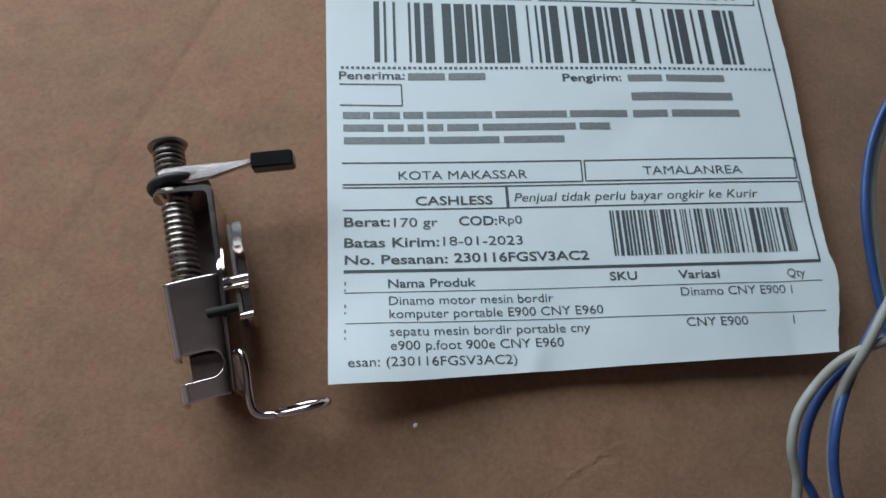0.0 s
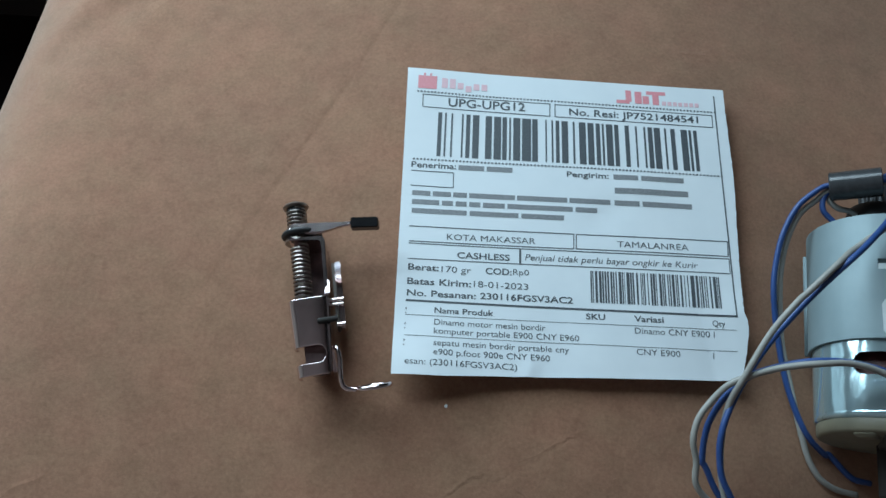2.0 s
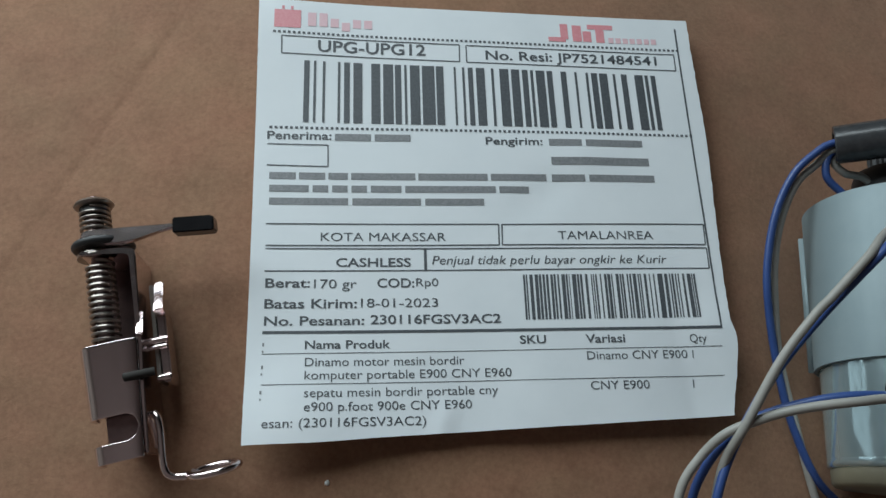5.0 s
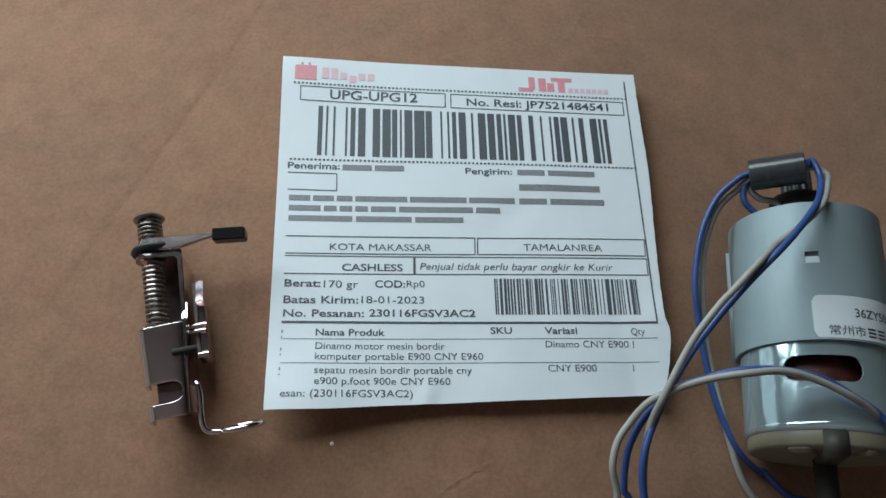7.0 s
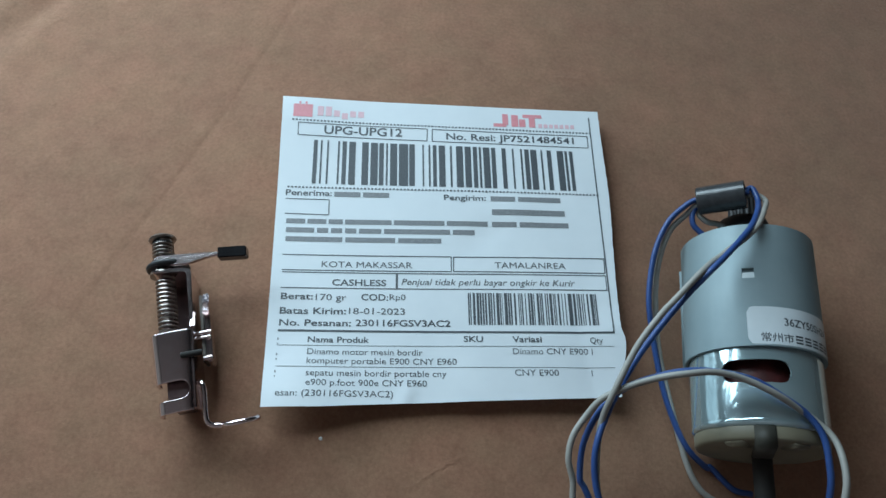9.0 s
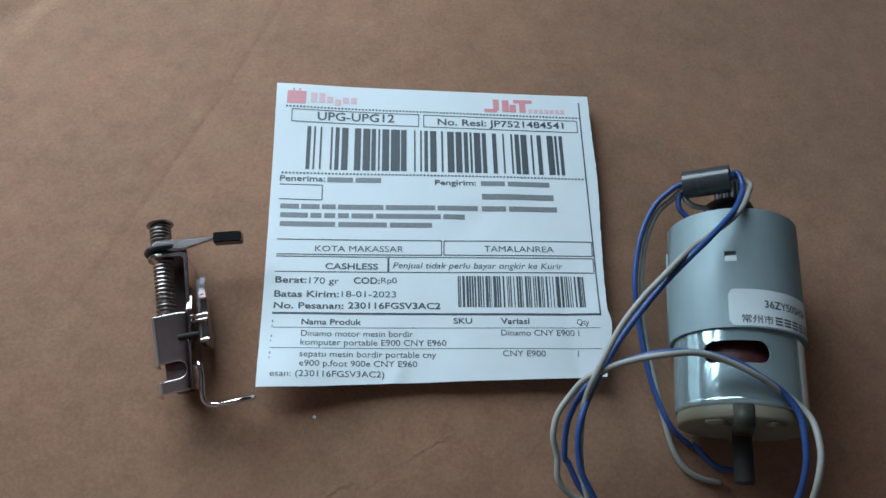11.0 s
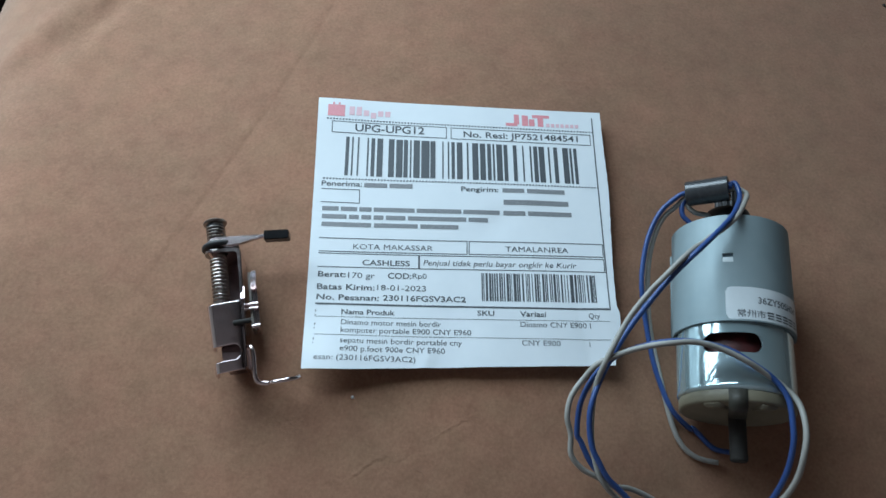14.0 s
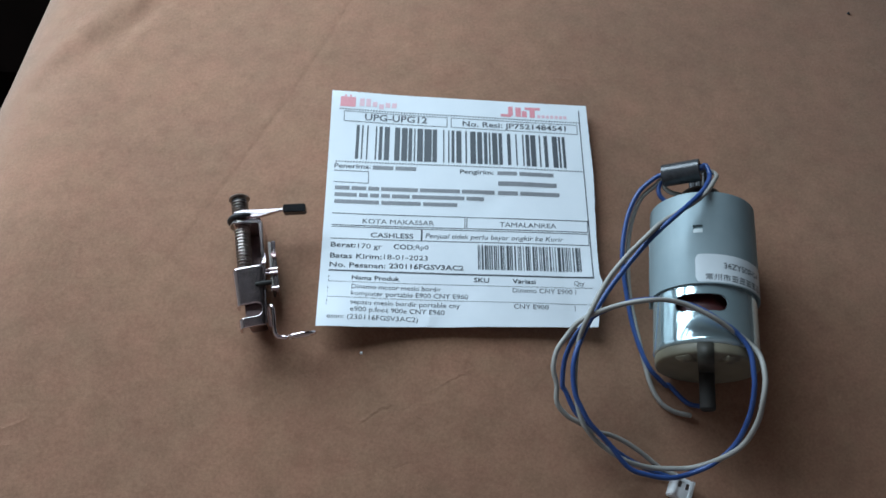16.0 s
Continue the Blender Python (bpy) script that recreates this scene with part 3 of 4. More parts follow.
FACE = radians(-26)  # the side of the motor that carries the slot


def on_drum(r, ang, y):
    return Vector((r * math.sin(ang), y, r * math.cos(ang)))


def drum_sheet(r, y0, y1, ny, hole=None, n=96):
    """A round skin; hole is an (angle from, angle to, y from, y to) field left open."""
    bm = bmesh.new()
    angs = sorted({round(FACE - math.pi + 2 * math.pi * i / n, 6) for i in range(n)} | ({round(h, 6) for h in hole[:2]} if hole else set()))
    ys = sorted({round(y0 + (y1 - y0) * j / ny, 5) for j in range(ny + 1)} | (set(hole[2:]) if hole else set()))
    grid = [[bm.verts.new(on_drum(r, a, y)) for a in angs] for y in ys]
    for j in range(len(ys) - 1):
        for i in range(len(angs)):
            k = (i + 1) % len(angs)
            if hole and hole[0] - 1e-5 <= angs[i] and k and angs[k] <= hole[1] + 1e-5 and hole[2] - 1e-5 <= ys[j] and ys[j + 1] <= hole[3] + 1e-5:
                continue
            bm.faces.new((grid[j][i], grid[j][k], grid[j + 1][k], grid[j + 1][i]))
    return bm


def slotted_can(r, y0, y1, half_w, half_h, yc):
    """A round skin with one long round-ended slot facing FACE."""
    bm = bmesh.new()
    span, tall, m = radians(50), 5.6, 20
    side = [-span + 2 * span * i / m for i in range(m + 1)]
    made = {}

    def vert(a, y):
        key = (round(a, 5), round(y, 4))
        if key not in made:
            made[key] = bm.verts.new(on_drum(r, FACE + a, y))
        return made[key]

    # skin away from the slot
    rest = [span + (2 * math.pi - 2 * span) * i / 56 for i in range(57)]
    rest[-1] = 2 * math.pi - span
    levels = [y0, yc - tall] + [yc - tall + 2 * tall * j / 8 for j in range(1, 8)] + [yc + tall, y1]
    for a, b in zip(rest, rest[1:]):
        b2 = b if b < 2 * math.pi - span - 1e-4 else -span
        for p, q in zip(levels, levels[1:]):
            bm.faces.new((vert(a, p), vert(b2, p), vert(b2, q), vert(a, q)))
    for a, b in zip(side, side[1:]):
        for p, q in ((y0, yc - tall), (yc + tall, y1)):
            bm.faces.new((vert(a, p), vert(b, p), vert(b, q), vert(a, q)))
    # field round the slot: from the rectangle inwards to the round-ended slot
    rim = [(a, yc - tall) for a in side] + [(span, yc - tall + 2 * tall * j / 8) for j in range(1, 8)]
    rim += [(a, yc + tall) for a in reversed(side)] + [(-span, yc + tall - 2 * tall * j / 8) for j in range(1, 8)]

    def slot_point(a, y):
        x, h = a * r, y - yc
        ang = math.atan2(h / tall, x / (span * r))
        c, s = math.cos(ang), math.sin(ang)
        flat = half_w - half_h
        k = max(abs(c), abs(s))
        c, s = c / k, s / k
        px, py = c * half_w, s * half_h
        if abs(px) > flat:
            d = (abs(px) - flat) / half_h
            f = math.hypot(d, py / half_h)
            big = max(d, abs(py) / half_h)
            px = math.copysign(flat + d * big / max(f, 1e-6) * half_h, px)
            py = py * big / max(f, 1e-6)
        return px / r, yc + py

    rings = [[vert(a, y) for a, y in rim]]
    for t in (0.35, 0.7, 1.0):
        ring = []
        for a, y in rim:
            sa, sy = slot_point(a, y)
            ring.append(bm.verts.new(on_drum(r, FACE + a + (sa - a) * t, y + (sy - y) * t)))
        rings.append(ring)
    for a, b in zip(rings, rings[1:]):
        for i in range(len(rim)):
            j = (i + 1) % len(rim)
            bm.faces.new((a[i], a[j], b[j], b[i]))
    return bm


BLUE_SIDE = [(77.5, 15.8, 13.2), (74.6, 15.4, 11.9), (72.0, 14.1, 11.0), (66.8, 9.7, 9.0), (62.7, 2.1, 6.5), (60.4,
    -6.9, 4.0), (59.5, -15.9, 2.0), (60.8, -28.2, -1.5), (63.0, -41.9, -4.0), (67.1, -54.2, -5.5), (73.6, -60.2,
    -8.5), (75.1, -60.3, -8.7), (80.9, -66.2, -9.5), (86.5, -67.5, -10.0)]
WHITE_SIDE = [(78.0, 14.6, 12.2), (75.0, 14.0, 10.6), (72.4, 11.8, 9.0), (67.7, 7.7, 7.5), (64.4, 0.7, 5.0), (62.6,
    -7.5, 2.5), (61.9, -16.6, 0.5), (62.3, -29.1, -2.5), (64.4, -44.3, -4.5), (67.4, -58.8, -7.2), (70.2, -65.2,
    -8.6), (73.2, -68.2, -9.2), (77.0, -69.9, -9.6), (82.0, -70.8, -9.9)]
BLUE_LOOP_A = [(86.3, 14.6, 18.8), (89.2, 15.8, 19.4), (89.5, 10.5, 20.5), (85.6, 4.1, 24.5), (81.7, -0.9, 27.2),
    (77.2, -5.5, 29.0), (73.2, -9.3, 30.3), (69.5, -12.7, 31.0), (66.2, -15.6, 31.0), (63.2, -18.3, 30.2), (59.4,
    -21.9, 28.5), (53.8, -28.0, 24.5), (47.8, -35.3, 20.5), (42.7, -42.9, 17.5), (38.3, -51.0, 14.8), (35.6, -57.7,
    13.5), (35.1, -63.3, 11.5), (35.9, -69.0, 9.5), (38.1, -73.4, 8.0), (41.1, -77.9, 6.0), (47.5, -83.5, 3.0), (54.1,
    -90.5, -0.0), (60.7, -92.7, -1.0), (68.3, -93.5, -2.0), (76.2, -91.8, -3.0), (83.2, -88.9, 1.0), (88.8, -83.6,
    7.0), (90.7, -76.9, 15.0)]
BLUE_LOOP_B = [(90.9, -70.2, 21.0), (90.7, -64.5, 23.5), (90.2, -57.4, 24.5), (86.8, -51.9, 25.0), (80.8, -47.7,
    26.0), (74.5, -43.8, 26.2), (67.2, -42.0, 26.5), (60.0, -41.2, 26.0), (52.2, -41.6, 23.5), (43.5, -43.8, 18.5),
    (37.9, -48.2, 14.0), (33.8, -55.7, 9.0), (32.9, -64.1, 5.0), (34.1, -66.7, 4.0), (37.6, -73.6, 2.5), (44.2, -78.8,
    0.5), (51.9, -85.1, -3.0), (60.2, -88.6, -7.0), (66.6, -90.7, -9.0), (73.8, -92.9, -9.8)]
WHITE_LOOP_A = [(86.6, 13.6, 17.6), (90.2, 14.9, 17.6), (93.0, 12.3, 18.5), (89.3, 6.6, 22.5), (84.8, 0.7, 26.2),
    (81.5, -2.6, 27.0), (78.0, -5.4, 27.2), (73.9, -8.1, 27.4), (71.0, -10.3, 27.8), (67.7, -12.6, 29.0), (63.2,
    -16.4, 31.0), (59.0, -20.3, 30.4), (55.0, -24.1, 29.4), (51.9, -27.1, 28.0), (45.6, -34.7, 25.2), (39.8, -45.1,
    20.5), (37.5, -51.1, 15.0), (36.7, -58.1, 10.5), (36.4, -65.9, 8.0), (37.7, -73.6, 5.5), (40.2, -78.8, 3.5),
    (46.1, -83.7, 0.0), (54.0, -88.3, -1.0), (62.1, -89.8, -4.0), (69.6, -90.1, -4.5), (78.0, -89.7, -3.0), (85.8,
    -87.3, 4.0), (90.2, -84.1, 10.0)]
WHITE_LOOP_B = [(91.8, -78.9, 18.0), (92.0, -72.8, 24.0), (92.8, -66.6, 26.0), (92.9, -58.9, 25.0), (89.5, -53.6,
    24.0), (84.4, -50.5, 25.5), (79.3, -47.8, 27.2), (74.3, -45.2, 27.6), (68.9, -43.1, 27.8), (63.1, -42.1, 28.0),
    (57.2, -42.4, 27.8), (51.9, -42.7, 26.0), (46.8, -43.3, 23.2), (41.8, -44.6, 20.5), (37.0, -46.6, 17.5), (33.6,
    -50.1, 14.0), (30.2, -54.8, 12.0), (29.0, -60.3, 10.0), (30.3, -65.3, 7.5), (30.6, -70.7, 5.0), (34.1, -74.5,
    3.0), (38.7, -76.6, 1.5), (44.3, -79.1, 0.0), (50.1, -79.7, -2.5), (55.7, -81.6, -4.5), (62.1, -85.0, -7.0),
    (68.3, -89.3, -9.0), (74.3, -91.7, -9.8)]


def motor():
    ob = thing("electric_motor", MOTOR, "round silver electric motor with blue and white wires on suede", "motor")
    inv = MOTOR.inverted()

    def thick(o, mm):
        s = o.modifiers.new("thickness", "SOLIDIFY")
        s.thickness, s.offset = mm * 0.001, -1
        o.modifiers.new("crisp_edges", "EDGE_SPLIT").split_angle = radians(40)
        return o

    # sleeve: a rolled outer ring with a small square hole and a seam lip
    notch = (FACE - 0.085, FACE + 0.085, -15.5, -12.5)
    sleeve = thick(part("sleeve", scaled(drum_sheet(18.6, -34.8, 1.0, 10, notch)), ZINC, ob, "matt zinc-plated outer sleeve"), 0.8)
    sharp(sleeve)
    # a tongue pressed in behind the hole, deep at its upper end
    bm = bmesh.new()
    rows = []
    for r, y in ((18.55, -15.5), (18.45, -15.0), (18.25, -14.1), (18.1, -13.65), (17.0, -13.65), (17.0, -15.5)):
        rows.append([bm.verts.new(on_drum(r, FACE + 0.1 * k / 3, y)) for k in range(-3, 4)])
    for p, q in zip(rows, rows[1:] + rows[:1]):
        for k in range(6):
            bm.faces.new((p[k], p[k + 1], q[k + 1], q[k]))
    part("tongue", scaled(bm), LIT_STEEL, sleeve, "small pressed-in tongue in a square hole", False)
    part("yoke", scaled(drum_sheet(15.7, -32, -10.4, 4)), SHAFT, ob, "dark inner yoke ring")
    lip = box(-0.35, 0.35, -34.8, -3, 18.0, 19.7, 0.12)
    bmesh.ops.transform(lip, matrix=Matrix.Rotation(radians(-125), 4, "Y"), verts=lip.verts)
    part("seam_lip", scaled(lip), ZINC, sleeve, "bright cut edge of the sleeve")
    part("end_plate", scaled(lathe([(0.5, 0.3), (16.5, 0.3), (17.4, -0.3), (17.4, -2), (0.5, -2)], 64)), ZINC, ob)
    can = part("can", scaled(slotted_can(17.6, -54.4, -8, 8.8, 3.05, -41.25)), CAN, ob, "bright tinned steel can with a slot")
    thick(can, 0.5)
    rim = lathe([(16.2, -55.5), (17.0, -55.4), (17.5, -55.0), (17.68, -54.4), (17.6, -53.6), (17.45, -53.2), (16.2, -53.2)], 96)
    part("can_rim", scaled(rim), CAN, ob)
    # windings behind the slot
    bm = lathe([(3, -50), (11.5, -50), (13.2, -47.5), (14.0, -44), (14.2, -41), (13.9, -38), (13.0, -34.5), (11.5, -32), (3, -32)], 64)
    part("winding", scaled(bm), COPPER, ob, "dark red copper winding")
    # end cap, lugs, dark strip and shaft
    bm = lathe([(15, -55), (16.8, -55), (17.1, -55.6), (17.05, -58.2), (16.7, -58.8), (15.8, -59.1), (9, -59.6), (2.4, -59.6)], 96)
    cap = part("end_cap", scaled(bm), CREAM, ob, "dull cream plastic end cap")
    for a in (-0.42, 0.62):
        bm = box(-2.6, 2.6, -59.9, -58.4, 10.5, 16.2, 0.4)
        bmesh.ops.transform(bm, matrix=Matrix.Rotation(FACE + a, 4, "Y"), verts=bm.verts)
        part("lug", scaled(bm), CREAM, cap)
    bm = box(-2.6, 2.6, -60.9, -55.2, 2.0, 17.4, 0.3)
    bmesh.ops.transform(bm, matrix=Matrix.Rotation(FACE + 0.06, 4, "Y"), verts=bm.verts)
    part("cap_strip", scaled(bm), OLIVE, cap, "smoky olive plastic strip")
    shaft = part("shaft", scaled(lathe([(0.4, -73.2), (2.2, -73.2), (2.6, -72.7), (2.6, -59), (0.4, -59)], 32)), SHAFT, ob, "dark oiled steel shaft")
    sharp(shaft)
    part("boss", scaled(lathe([(2, 11.4), (5.6, 11.4), (7.0, 10.6), (7.6, 9), (7.9, 6), (7.9, 0.2), (2, 0.2)], 48)), BLACK, ob, "black rubber boss")
    bm = bmesh.new()
    ridge = []
    for i in range(48):
        rr = 4.0 if i % 4 < 2 else 3.6
        ridge.append((rr * math.sin(2 * math.pi * i / 48), rr * math.cos(2 * math.pi * i / 48)))
    ring0 = [bm.verts.new((x, 11.2, z)) for x, z in ridge]
    ring1 = [bm.verts.new((x, 19.5, z)) for x, z in ridge]
    for i in range(48):
        j = (i + 1) % 48
        bm.faces.new((ring0[i], ring0[j], ring1[j], ring1[i]))
    bm.faces.new(ring0), bm.faces.new(ring1)
    part("pinion", scaled(bm), BLACK, ob, "black ribbed pinion", False)

    # sticker round the sleeve
    bm = bmesh.new()
    a0, a1, y0, y1, rr = FACE - 0.065, FACE + 2.0, -34.4, -23.9, 18.68
    pts = []
    for i in range(49):
        a = a0 + (a1 - a0) * i / 48
        edge = min((a - a0), (a1 - a)) * rr
        cut = 1.6 - math.sqrt(max(0, 1.6 ** 2 - max(0, 1.6 - edge) ** 2)) if edge < 1.6 else 0
        pts.append((bm.verts.new(on_drum(rr, a, y0 + cut)), bm.verts.new(on_drum(rr, a, y1 - cut))))
    for (p, q), (s, t) in zip(pts, pts[1:]):
        bm.faces.new((p, s, t, q))
    sticker = part("sticker", scaled(bm), STICKER, ob, "glossy white sticker with black model print")

    def drum_print(name, bm, material, label=""):
        for v in bm.verts:
            v.co = on_drum(rr + 0.05, v.co.x / rr, v.co.y)
        part(name, scaled(bm), material, sticker, label, False)

    cu = bpy.data.curves.new("text", "FONT")
    cu.body, cu.resolution_u, cu.size, cu.offset = "36ZY50SH24", 3, 3.0, 0.045
    tmp = bpy.data.objects.new("text", cu)
    me = bpy.data.meshes.new_from_object(tmp)
    bpy.data.objects.remove(tmp)
    bm = bmesh.new()
    bm.from_mesh(me)
    for v in bm.verts:
        v.co.x, v.co.y = v.co.x * 0.98 + FACE * rr + 8.0, v.co.y - 29.0
    drum_print("text_line", bm, INK)
    # the town, then a maker's mark as plain blocks
    cu = bpy.data.curves.new("text", "FONT")
    cu.body, cu.resolution_u, cu.size, cu.offset = "\u5e38\u5dde\u5e02", 2, 1.0, 0.012
    tmp = bpy.data.objects.new("text", cu)
    me = bpy.data.meshes.new_from_object(tmp)
    bpy.data.objects.remove(tmp)
    bm = bmesh.new()
    bm.from_mesh(me)
    bpy.data.meshes.remove(me)
    xa, xb = min(v.co.x for v in bm.verts), max(v.co.x for v in bm.verts)
    ya, yb = min(v.co.y for v in bm.verts), max(v.co.y for v in bm.verts)
    for v in bm.verts:
        v.co.x, v.co.y = FACE * rr + 2.0 + 8.3 * (v.co.x - xa) / (xb - xa), -33.7 + 2.5 * (v.co.y - ya) / (yb - ya)
    drum_print("text_line", bm, INK)
    bm = bmesh.new()
    for i in range(7):
        x = FACE * rr + 10.9 + 2.85 * i
        for k in range(3):
            box(x, x + 2.2, -33.6 + 0.88 * k, -33.1 + 0.88 * k, 0, 0.01, bm=bm)
    drum_print("text_bar", bm, INK, "black bars of small print")

    # the black tube that holds the wires, and the wires themselves
    def local(points):
        return [inv @ (Vector(p) * 0.001) for p in points]

    def wire(name, points, material, label, radius=0.00085):
        return part(name, sweep(glide(local(points), 7), radius, 12), material, ob, label)

    left, right = Vector((75.6, 15.2, 11.7)), Vector((87.3, 14.2, 18.8))
    way = (right - left).normalized()
    turn = way.to_track_quat("Y", "Z").to_matrix().to_4x4()
    length = (right - left).length
    bm = lathe([(3.0, 0.0), (4.0, 0.0), (4.25, 0.25), (4.25, length - 0.25), (4.0, length), (3.0, length), (3.0, length - 1.5), (3.0, 1.5)], 48)
    bmesh.ops.delete(bm, geom=[f for f in bm.faces if len(f.verts) > 4], context="FACES_ONLY")
    bmesh.ops.transform(bm, matrix=Matrix.Translation(left) @ turn, verts=bm.verts)
    scaled(bm)
    bmesh.ops.transform(bm, matrix=inv, verts=bm.verts)
    sharp(part("wire_tube", bm, TUBE, ob, "black shrink tube round the wires"))
    wire("wire", BLUE_SIDE, BLUE, "blue insulated wire")
    wire("wire", WHITE_SIDE, WHITE, "grey-white insulated wire")
    wire("wire", BLUE_LOOP_A + BLUE_LOOP_B, BLUE, "long looped blue wire")
    wire("wire", WHITE_LOOP_A + WHITE_LOOP_B, WHITE, "long looped grey-white wire")
    wire("wire", [(78, 15.0, 12), (74.9, 13.3, 10.2), (74.2, 9.0, 9.0), (77, 5.5, 8.5), (81, 1.5, 8.5)], BLUE, "short blue wire")
    wire("wire", [(79, 15.0, 12.4), (76.3, 12.8, 9.6), (78.5, 9.6, 9.3), (83, 8.6, 9.0), (87, 4.5, 8.5)], WHITE, "short grey-white wire")
    # straight run inside the tube
    for dz, material in ((1.2, BLUE), (-0.8, WHITE)):
        wire("wire_run", [left - way * 0.5 + Vector((0, 0, dz)), (left + right) / 2 + Vector((0, 0, dz)), right + way * 0.5 + Vector((0, 0, dz))], material, "")

    # the two-pole plug at the end of the wires
    plug_m = inv @ pose(0.0745, -0.0961, -0.0098, 0, 4, -24)
    body = box(-3.6, 3.6, -3.4, 2.6, -2.4, 2.0, 0.35)
    box(-2.9, 2.9, 2.4, 4.0, -1.5, 1.2, 0.25, body)
    box(2.2, 3.5, -3.0, 3.8, 1.6, 2.7, 0.25, body)
    box(-3.5, -2.2, -3.0, 3.8, 1.6, 2.7, 0.25, body)
    scaled(body)
    bmesh.ops.transform(body, matrix=plug_m, verts=body.verts)
    plug = part("plug", body, NYLON, ob, "white nylon two-pole plug", False)
    for x in (-1.3, 1.3):
        pin = scaled(box(x - 0.5, x + 0.5, 0.2, 2.2, 1.7, 2.15, 0.1))
        bmesh.ops.transform(pin, matrix=plug_m, verts=pin.verts)
        part("contact", pin, STEEL, plug, "small metal contact", False)


motor()


# ---- the sewing machine foot ----
def presser_foot():
    ob = thing("presser_foot", pose(-0.0812, -0.008, -0.0006, 0, 0, 11.3),
               "nickel-plated sewing machine foot with spring and lever on suede", "sewing foot")

    def add(name, bm, material, label="", smooth=True):
        o = part(name, scaled(bm), material, ob, label, smooth)
        return sharp(o) if smooth else o

    # bracket: folded channel round the spring, y runs up the foot
    bm = prism([(-2.2, 0.5), (6.4, -0.1), (7.3, -0.4), (7.9, -1.1), (8.1, -2.2), (7.4, -20), (6.6, -40.4), (5.9, -40.4), (6.6, -20), (7.2, -2.6), (6.9, -1.8), (6.2, -1.3), (-2.2, -0.7)], -4.4, 8.0, 0.3)
    add("bracket", bm, CHROME, "folded nickel-plated bracket")
    add("back_plate", prism([(-1.4, -0.8), (6.6, -1.2), (6.2, -18.4), (-1.5, -18.4)], -4.6, -3.6, 0.2), DARK_STEEL)
    # clamp: a polished shell, rounded over on one side, with a round-ended slot cut in from that side
    top_y, mid_y, low_y, half, end_x = -18.8, -34.9, -40.7, 2.4, 5.4

    def section(y):
        """The shell's line across, from the rounded side to the bracket."""
        t = (top_y - y) / (top_y - low_y)
        left, right, h = -4.0 + 0.9 * t, 6.9 - 1.1 * t, 9.0 - 0.6 * t
        bend = [(left + 2.6 * (1 - math.cos(a)), h - 3.0 + 2.6 * math.sin(a)) for a in [math.pi / 2 * i / 7 for i in range(8)]]
        flat = [(left + 2.6 + (right - left - 2.6) * i / 22, h - 0.4 + 0.4 * math.sin(math.pi * min(1, i / 16) / 2) - 0.5 * (i / 22) ** 8) for i in range(1, 23)]
        return [(left, h - 5.5), (left, h - 4.5)] + bend + flat

    def slot_half(x):
        if x > end_x:
            return 0.0
        d = (x - (end_x - half)) / half
        return half * math.sqrt(max(0, 1 - d * d)) if d > 0 else half

    shell = bmesh.new()
    n = len(section(0))

    def patch(y_from, y_to, steps):
        rows = []
        for j in range(steps + 1):
            row = []
            for i in range(n):
                x = section(mid_y)[i][0]
                y = y_from(x) + (y_to(x) - y_from(x)) * j / steps
                px, pz = section(y)[i]
                row.append(shell.verts.new((px, y, pz)))
            rows.append(row)
        for p, q in zip(rows, rows[1:]):
            for i in range(n - 1):
                shell.faces.new((p[i], p[i + 1], q[i + 1], q[i]))

    patch(lambda x: top_y, lambda x: mid_y + slot_half(x), 24)
    patch(lambda x: mid_y - slot_half(x), lambda x: low_y, 10)
    bmesh.ops.remove_doubles(shell, verts=shell.verts, dist=0.01)
    clamp = part("clamp_shell", scaled(shell), CHROME, ob, "polished rounded clamp with a round-ended slot")
    wall = clamp.modifiers.new("thickness", "SOLIDIFY")
    wall.thickness, wall.offset = 0.0009, -1
    edge = clamp.modifiers.new("soft_edge", "BEVEL")
    edge.width, edge.segments, edge.limit_method, edge.angle_limit = 0.00022, 2, "ANGLE", radians(50)
    clamp.modifiers.new("crisp_edges", "EDGE_SPLIT").split_angle = radians(50)
    add("clamp_core", prism([(-1.0, -19.6), (5.6, -19.6), (5.2, -38.4), (-0.6, -38.4)], -4.6, 6.4, 0.4), DARK_STEEL, "dark core inside the clamp")
    def lean(bm):
        """Sets the rod and what is threaded on it into the bracket."""
        for v in bm.verts:
            v.co += Vector((0.3, -2.0, 4.1))
        return bm

    # guide rod with cap, spring and washers
    rod = lathe([(0.3, 15.0), (1.1, 14.9), (1.3, 14.5), (1.5, 13.5), (1.5, -17), (0.3, -17)], 24)
    add("guide_rod", lean(rod), DARK_STEEL, "steel guide rod")
    add("rod_cap", lean(lathe([(0.9, 14.4), (2.2, 14.2), (3.4, 13.7), (3.85, 13.1), (3.6, 12.7), (2.9, 12.5), (0.9, 12.5)], 40)), STEEL, "domed dark metal cap")
    add("collar", lean(lathe([(1.4, 12.6), (2.8, 12.5), (2.8, 11.0), (2.2, 10.6), (1.4, 10.6)], 32)), BLACK)

    def coil(r, wire_r, ya, yb, turns, squeeze=0.0):
        line = []
        for i in range(int(turns * 20) + 1):
            t = i / (turns * 20)
            a = 2 * math.pi * turns * t
            line.append((r * math.sin(a), ya + (yb - ya) * t, r * math.cos(a)))
        return sweep(line, wire_r, 7)

    add("small_spring", lean(coil(2.75, 0.34, 12.2, 5.4, 6)), STEEL, "small dark return spring")
    add("main_spring", lean(coil(2.45, 0.38, 0.6, -16.6, 14)), STEEL, "long dark steel coil spring")
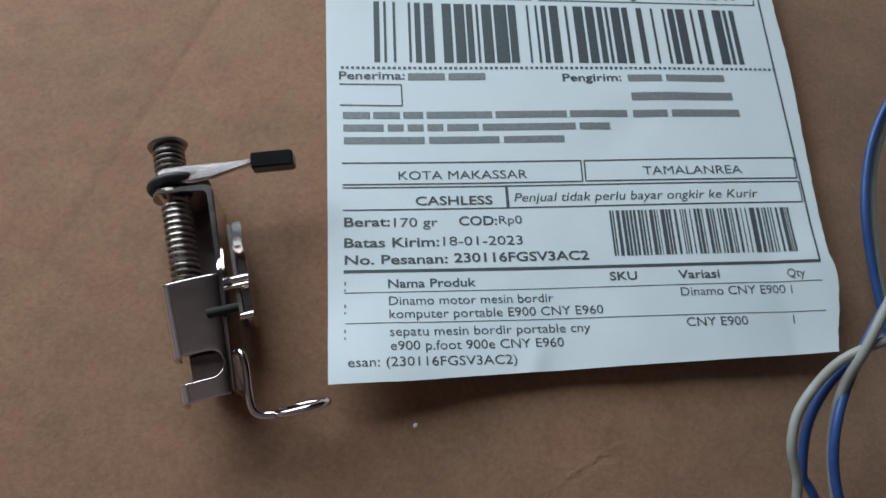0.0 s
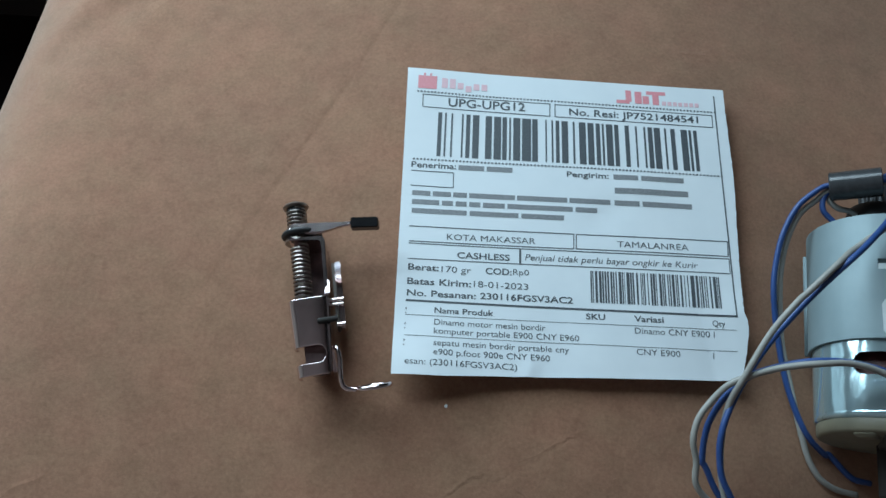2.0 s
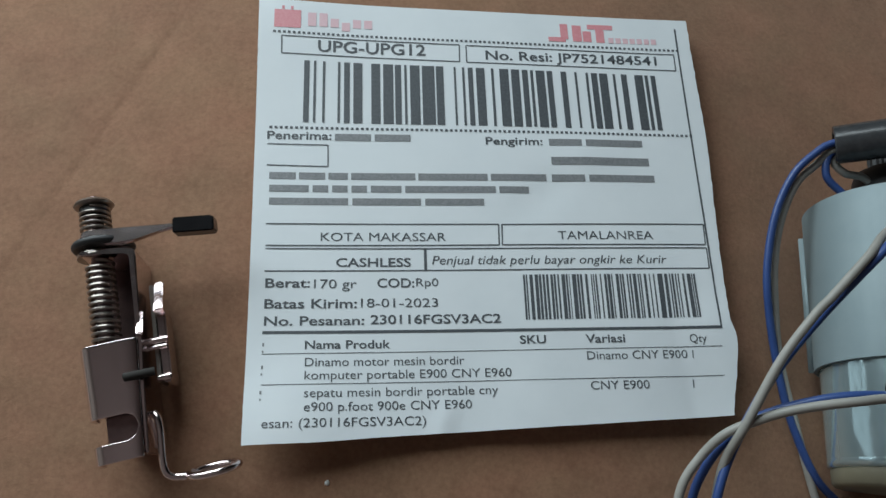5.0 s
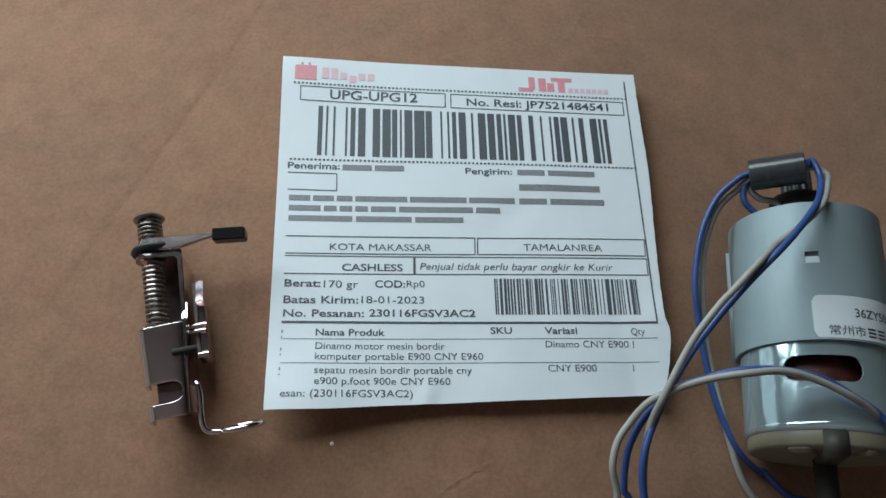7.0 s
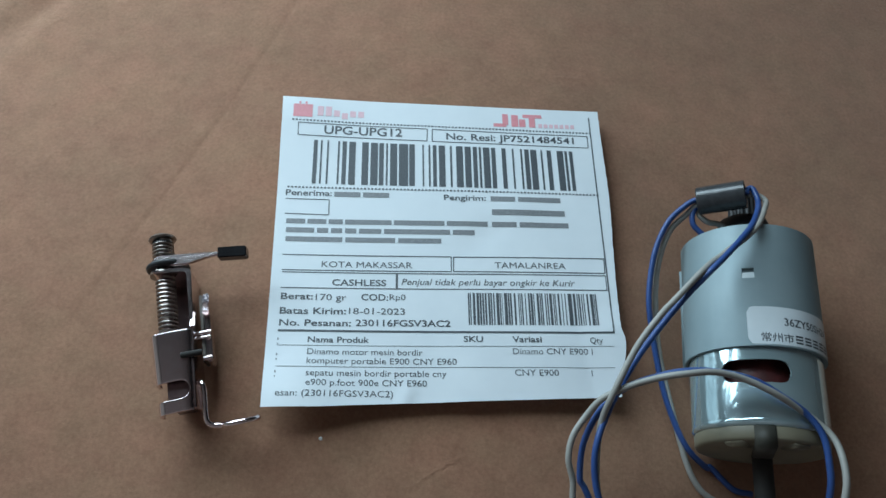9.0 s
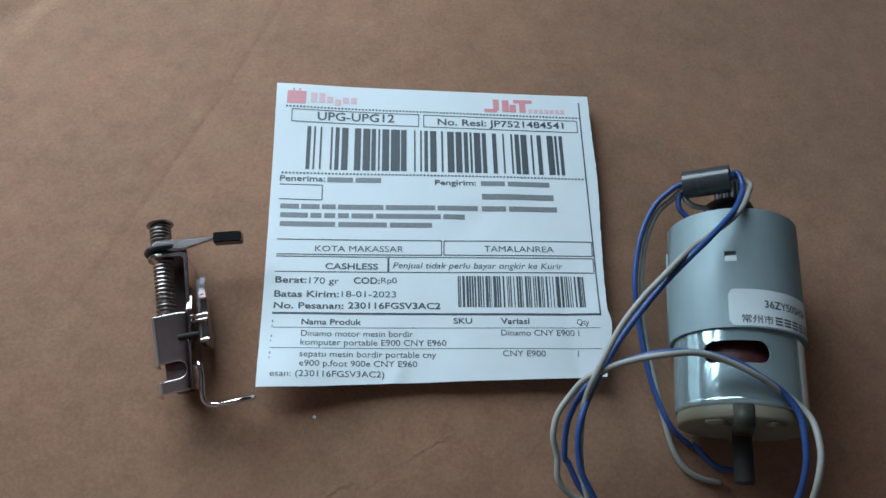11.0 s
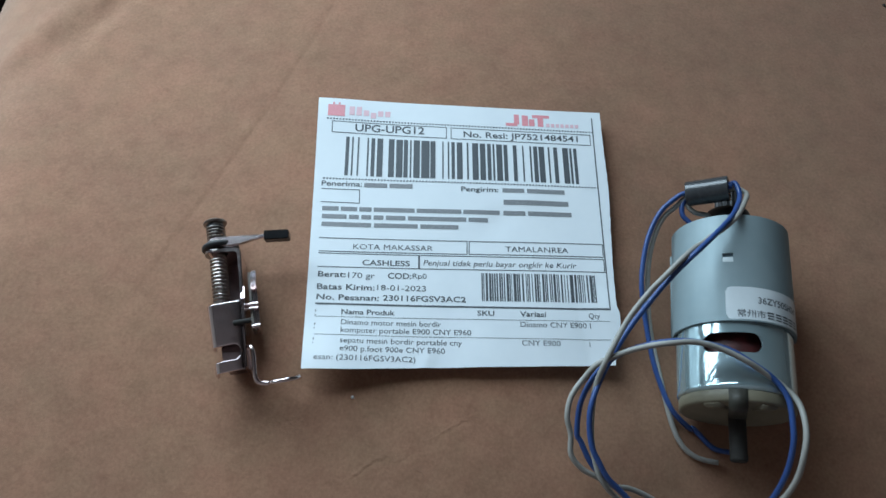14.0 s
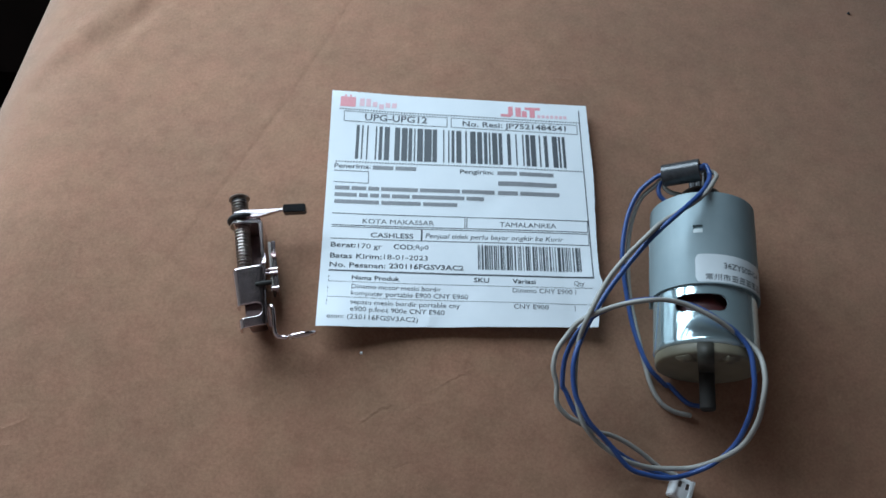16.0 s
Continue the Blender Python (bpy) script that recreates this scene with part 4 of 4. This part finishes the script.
    add("washer", lean(lathe([(1.6, 5.9), (3.6, 5.9), (3.8, 5.6), (3.8, 5.0), (1.6, 5.0)], 40)), CHROME)
    bm = lathe([(1.6, 2.7), (4.6, 2.7), (5.5, 2.9), (5.9, 3.4), (5.95, 3.8), (5.7, 4.3), (5.0, 4.6), (1.6, 4.6)], 56)
    bmesh.ops.transform(bm, matrix=Matrix.Translation((0.8, 0.2, -0.3)) @ Matrix.Rotation(radians(-3), 4, "Z"), verts=bm.verts)
    add("rubber_ring", lean(bm), BLACK, "black rubber ring")
    bm = lathe([(1.6, 2.5), (3.9, 2.4), (4.0, 1.7), (1.6, 1.6)], 40)
    add("washer", lean(bm), STEEL)

    # lever: a thin tapered arm with a black grip
    def between(a, b, outline, thick, across=(0, 1, 0), bevel=0.15):
        """A plate whose outline runs from a to b."""
        a, b = Vector(a), Vector(b)
        x = (b - a).normalized()
        y = (Vector(across) - x * x.dot(Vector(across))).normalized()
        m = Matrix.Translation(a) @ Matrix((x, y, x.cross(y))).transposed().to_4x4()
        k = (b - a).length
        bm = prism([(u * k, v) for u, v in outline], -thick / 2, thick / 2, bevel)
        bmesh.ops.transform(bm, matrix=m, verts=bm.verts)
        return bm

    root, tip, end = (-1.5, 3.0, 7.6), (16.3, 1.6, 8.8), (24.1, 0.4, 9.6)
    add("lever_arm", between(root, tip, [(0, 1.3), (0.1, 1.6), (1.03, 0.75), (1.03, -0.3), (0.8, -0.75), (0.58, -1.7), (0.45, -2.3), (0.2, -2.2), (0.05, -1.4), (0, -0.6)], 1.2, (0, 1, -0.04), 0.42), CHROME,
        "thin tapered lever arm")
    grip = between(tip, end, across=(0, 1, 0.02), outline=[(-0.02, 1.6), (0.96, 1.6), (1.0, 1.2), (1.02, -1.3), (0.97, -1.6), (0.0, -1.6)], thick=3.0, bevel=0.9)
    add("lever_grip", grip, GLOSS_BLACK, "glossy black lever grip")

    # lift bar beside the bracket, with its pins
    bm = prism([(8.9, -8.0), (9.3, -7.6), (9.6, -7.7), (9.4, -27), (8.6, -27.2)], -2.0, 4.0, 0.15)
    add("lift_bar", bm, STEEL)
    def leaning(bm, x, y, z, degrees):
        """Sets a piece in place, its top leaning back towards +y."""
        bmesh.ops.transform(bm, matrix=Matrix.Translation((x, y, z)) @ Matrix.Rotation(radians(-degrees), 4, "X"), verts=bm.verts)
        return bm

    # added pieces, tilted to mirror the window as highlights on bar and bracket
    add("highlight_pad", leaning(box(-0.85, 0.85, -3.9, 3.9, -1.2, 0.7, 0.3), 10.6, -10.6, 4.0, 29), CHROME, "leaning pad added to catch a highlight on the lift bar")
    add("highlight_ear", leaning(box(-0.62, 0.62, -2.8, 2.8, -0.8, 0.3, 0.28), 7.35, -15.9, 7.6, 26), CHROME, "tilted ear added to catch a highlight on the bracket")
    bm = prism([(9.8, -13.4), (11.4, -13.4), (11.3, -27.0), (10.6, -27.8), (9.7, -27.2)], -1.6, 4.2, 0.3)
    add("lift_bar", bm, CHROME, "narrow upright lift bar")
    for y, x0, x1, r, material in ((-19.3, 5.4, 11.4, 0.7, CHROME), (-20.6, 5.6, 11.2, 0.5, CHROME), (-26.0, 4.0, 9.4, 0.8, SHAFT), (-26.6, 9.0, 11.2, 0.7, CHROME)):
        z = 8.9 if material is SHAFT else 4.6
        bm = sweep([(x0, y, z), (x0 + 0.3, y, z + 0.05), (x1 - 0.3, y, z + 0.05), (x1, y, z)], r, 14)
        add("pin", bm, material)
    # wire foot: bent rod that ends in an open ring
    ring = [(17.0 - 4.4 * math.cos(a), -45.5 - 0.9 * math.sin(a), 5.6 + 3.4 * math.sin(a)) for a in [math.pi * 2 * i / 28 for i in range(27)]]
    rod = glide([(7.0, -38.5, 0.0), (6.8, -35.5, 3.0), (7.2, -33.3, 5.4), (8.2, -33.8, 6.2), (8.6, -36.5, 6.4), (8.4, -41.5, 6.2),
                 (8.7, -44.1, 6.1), (9.9, -45.2, 5.9), (11.6, -45.5, 5.7)], 6)
    bm = sweep(rod, 0.72, 12)
    sweep([(11.2, -45.6, 5.6)] + glide(ring, 2), 0.72, 12, bm)
    sweep([(20.3, -45.5, 5.6), (21.4, -45.6, 6.4)], 0.72, 10, bm)
    add("wire_foot", bm, CHROME, "bent rod ending in a ring")


presser_foot()


# ---- crumbs on the seat ----
def crumb(x, y, size, material, label):
    bm = bmesh.new()
    bmesh.ops.create_icosphere(bm, subdivisions=2, radius=size)
    for v in bm.verts:
        v.co *= 1 + 0.4 * noise.noise(v.co / size * 1.3)
        v.co.z *= 0.6
    o = new("crumb", mesh_of(bm, material))
    o.matrix_world = pose(x / 1000, y / 1000, seat_z(x, y) / 1000 + size * 0.35)
    tagged(o, label, "crumb")


crumb(-35.6, -52.3, 0.0005, NYLON, "tiny pale crumb on brown suede")
crumb(190, 126, 0.0008, BLACK, "tiny dark speck on brown suede")
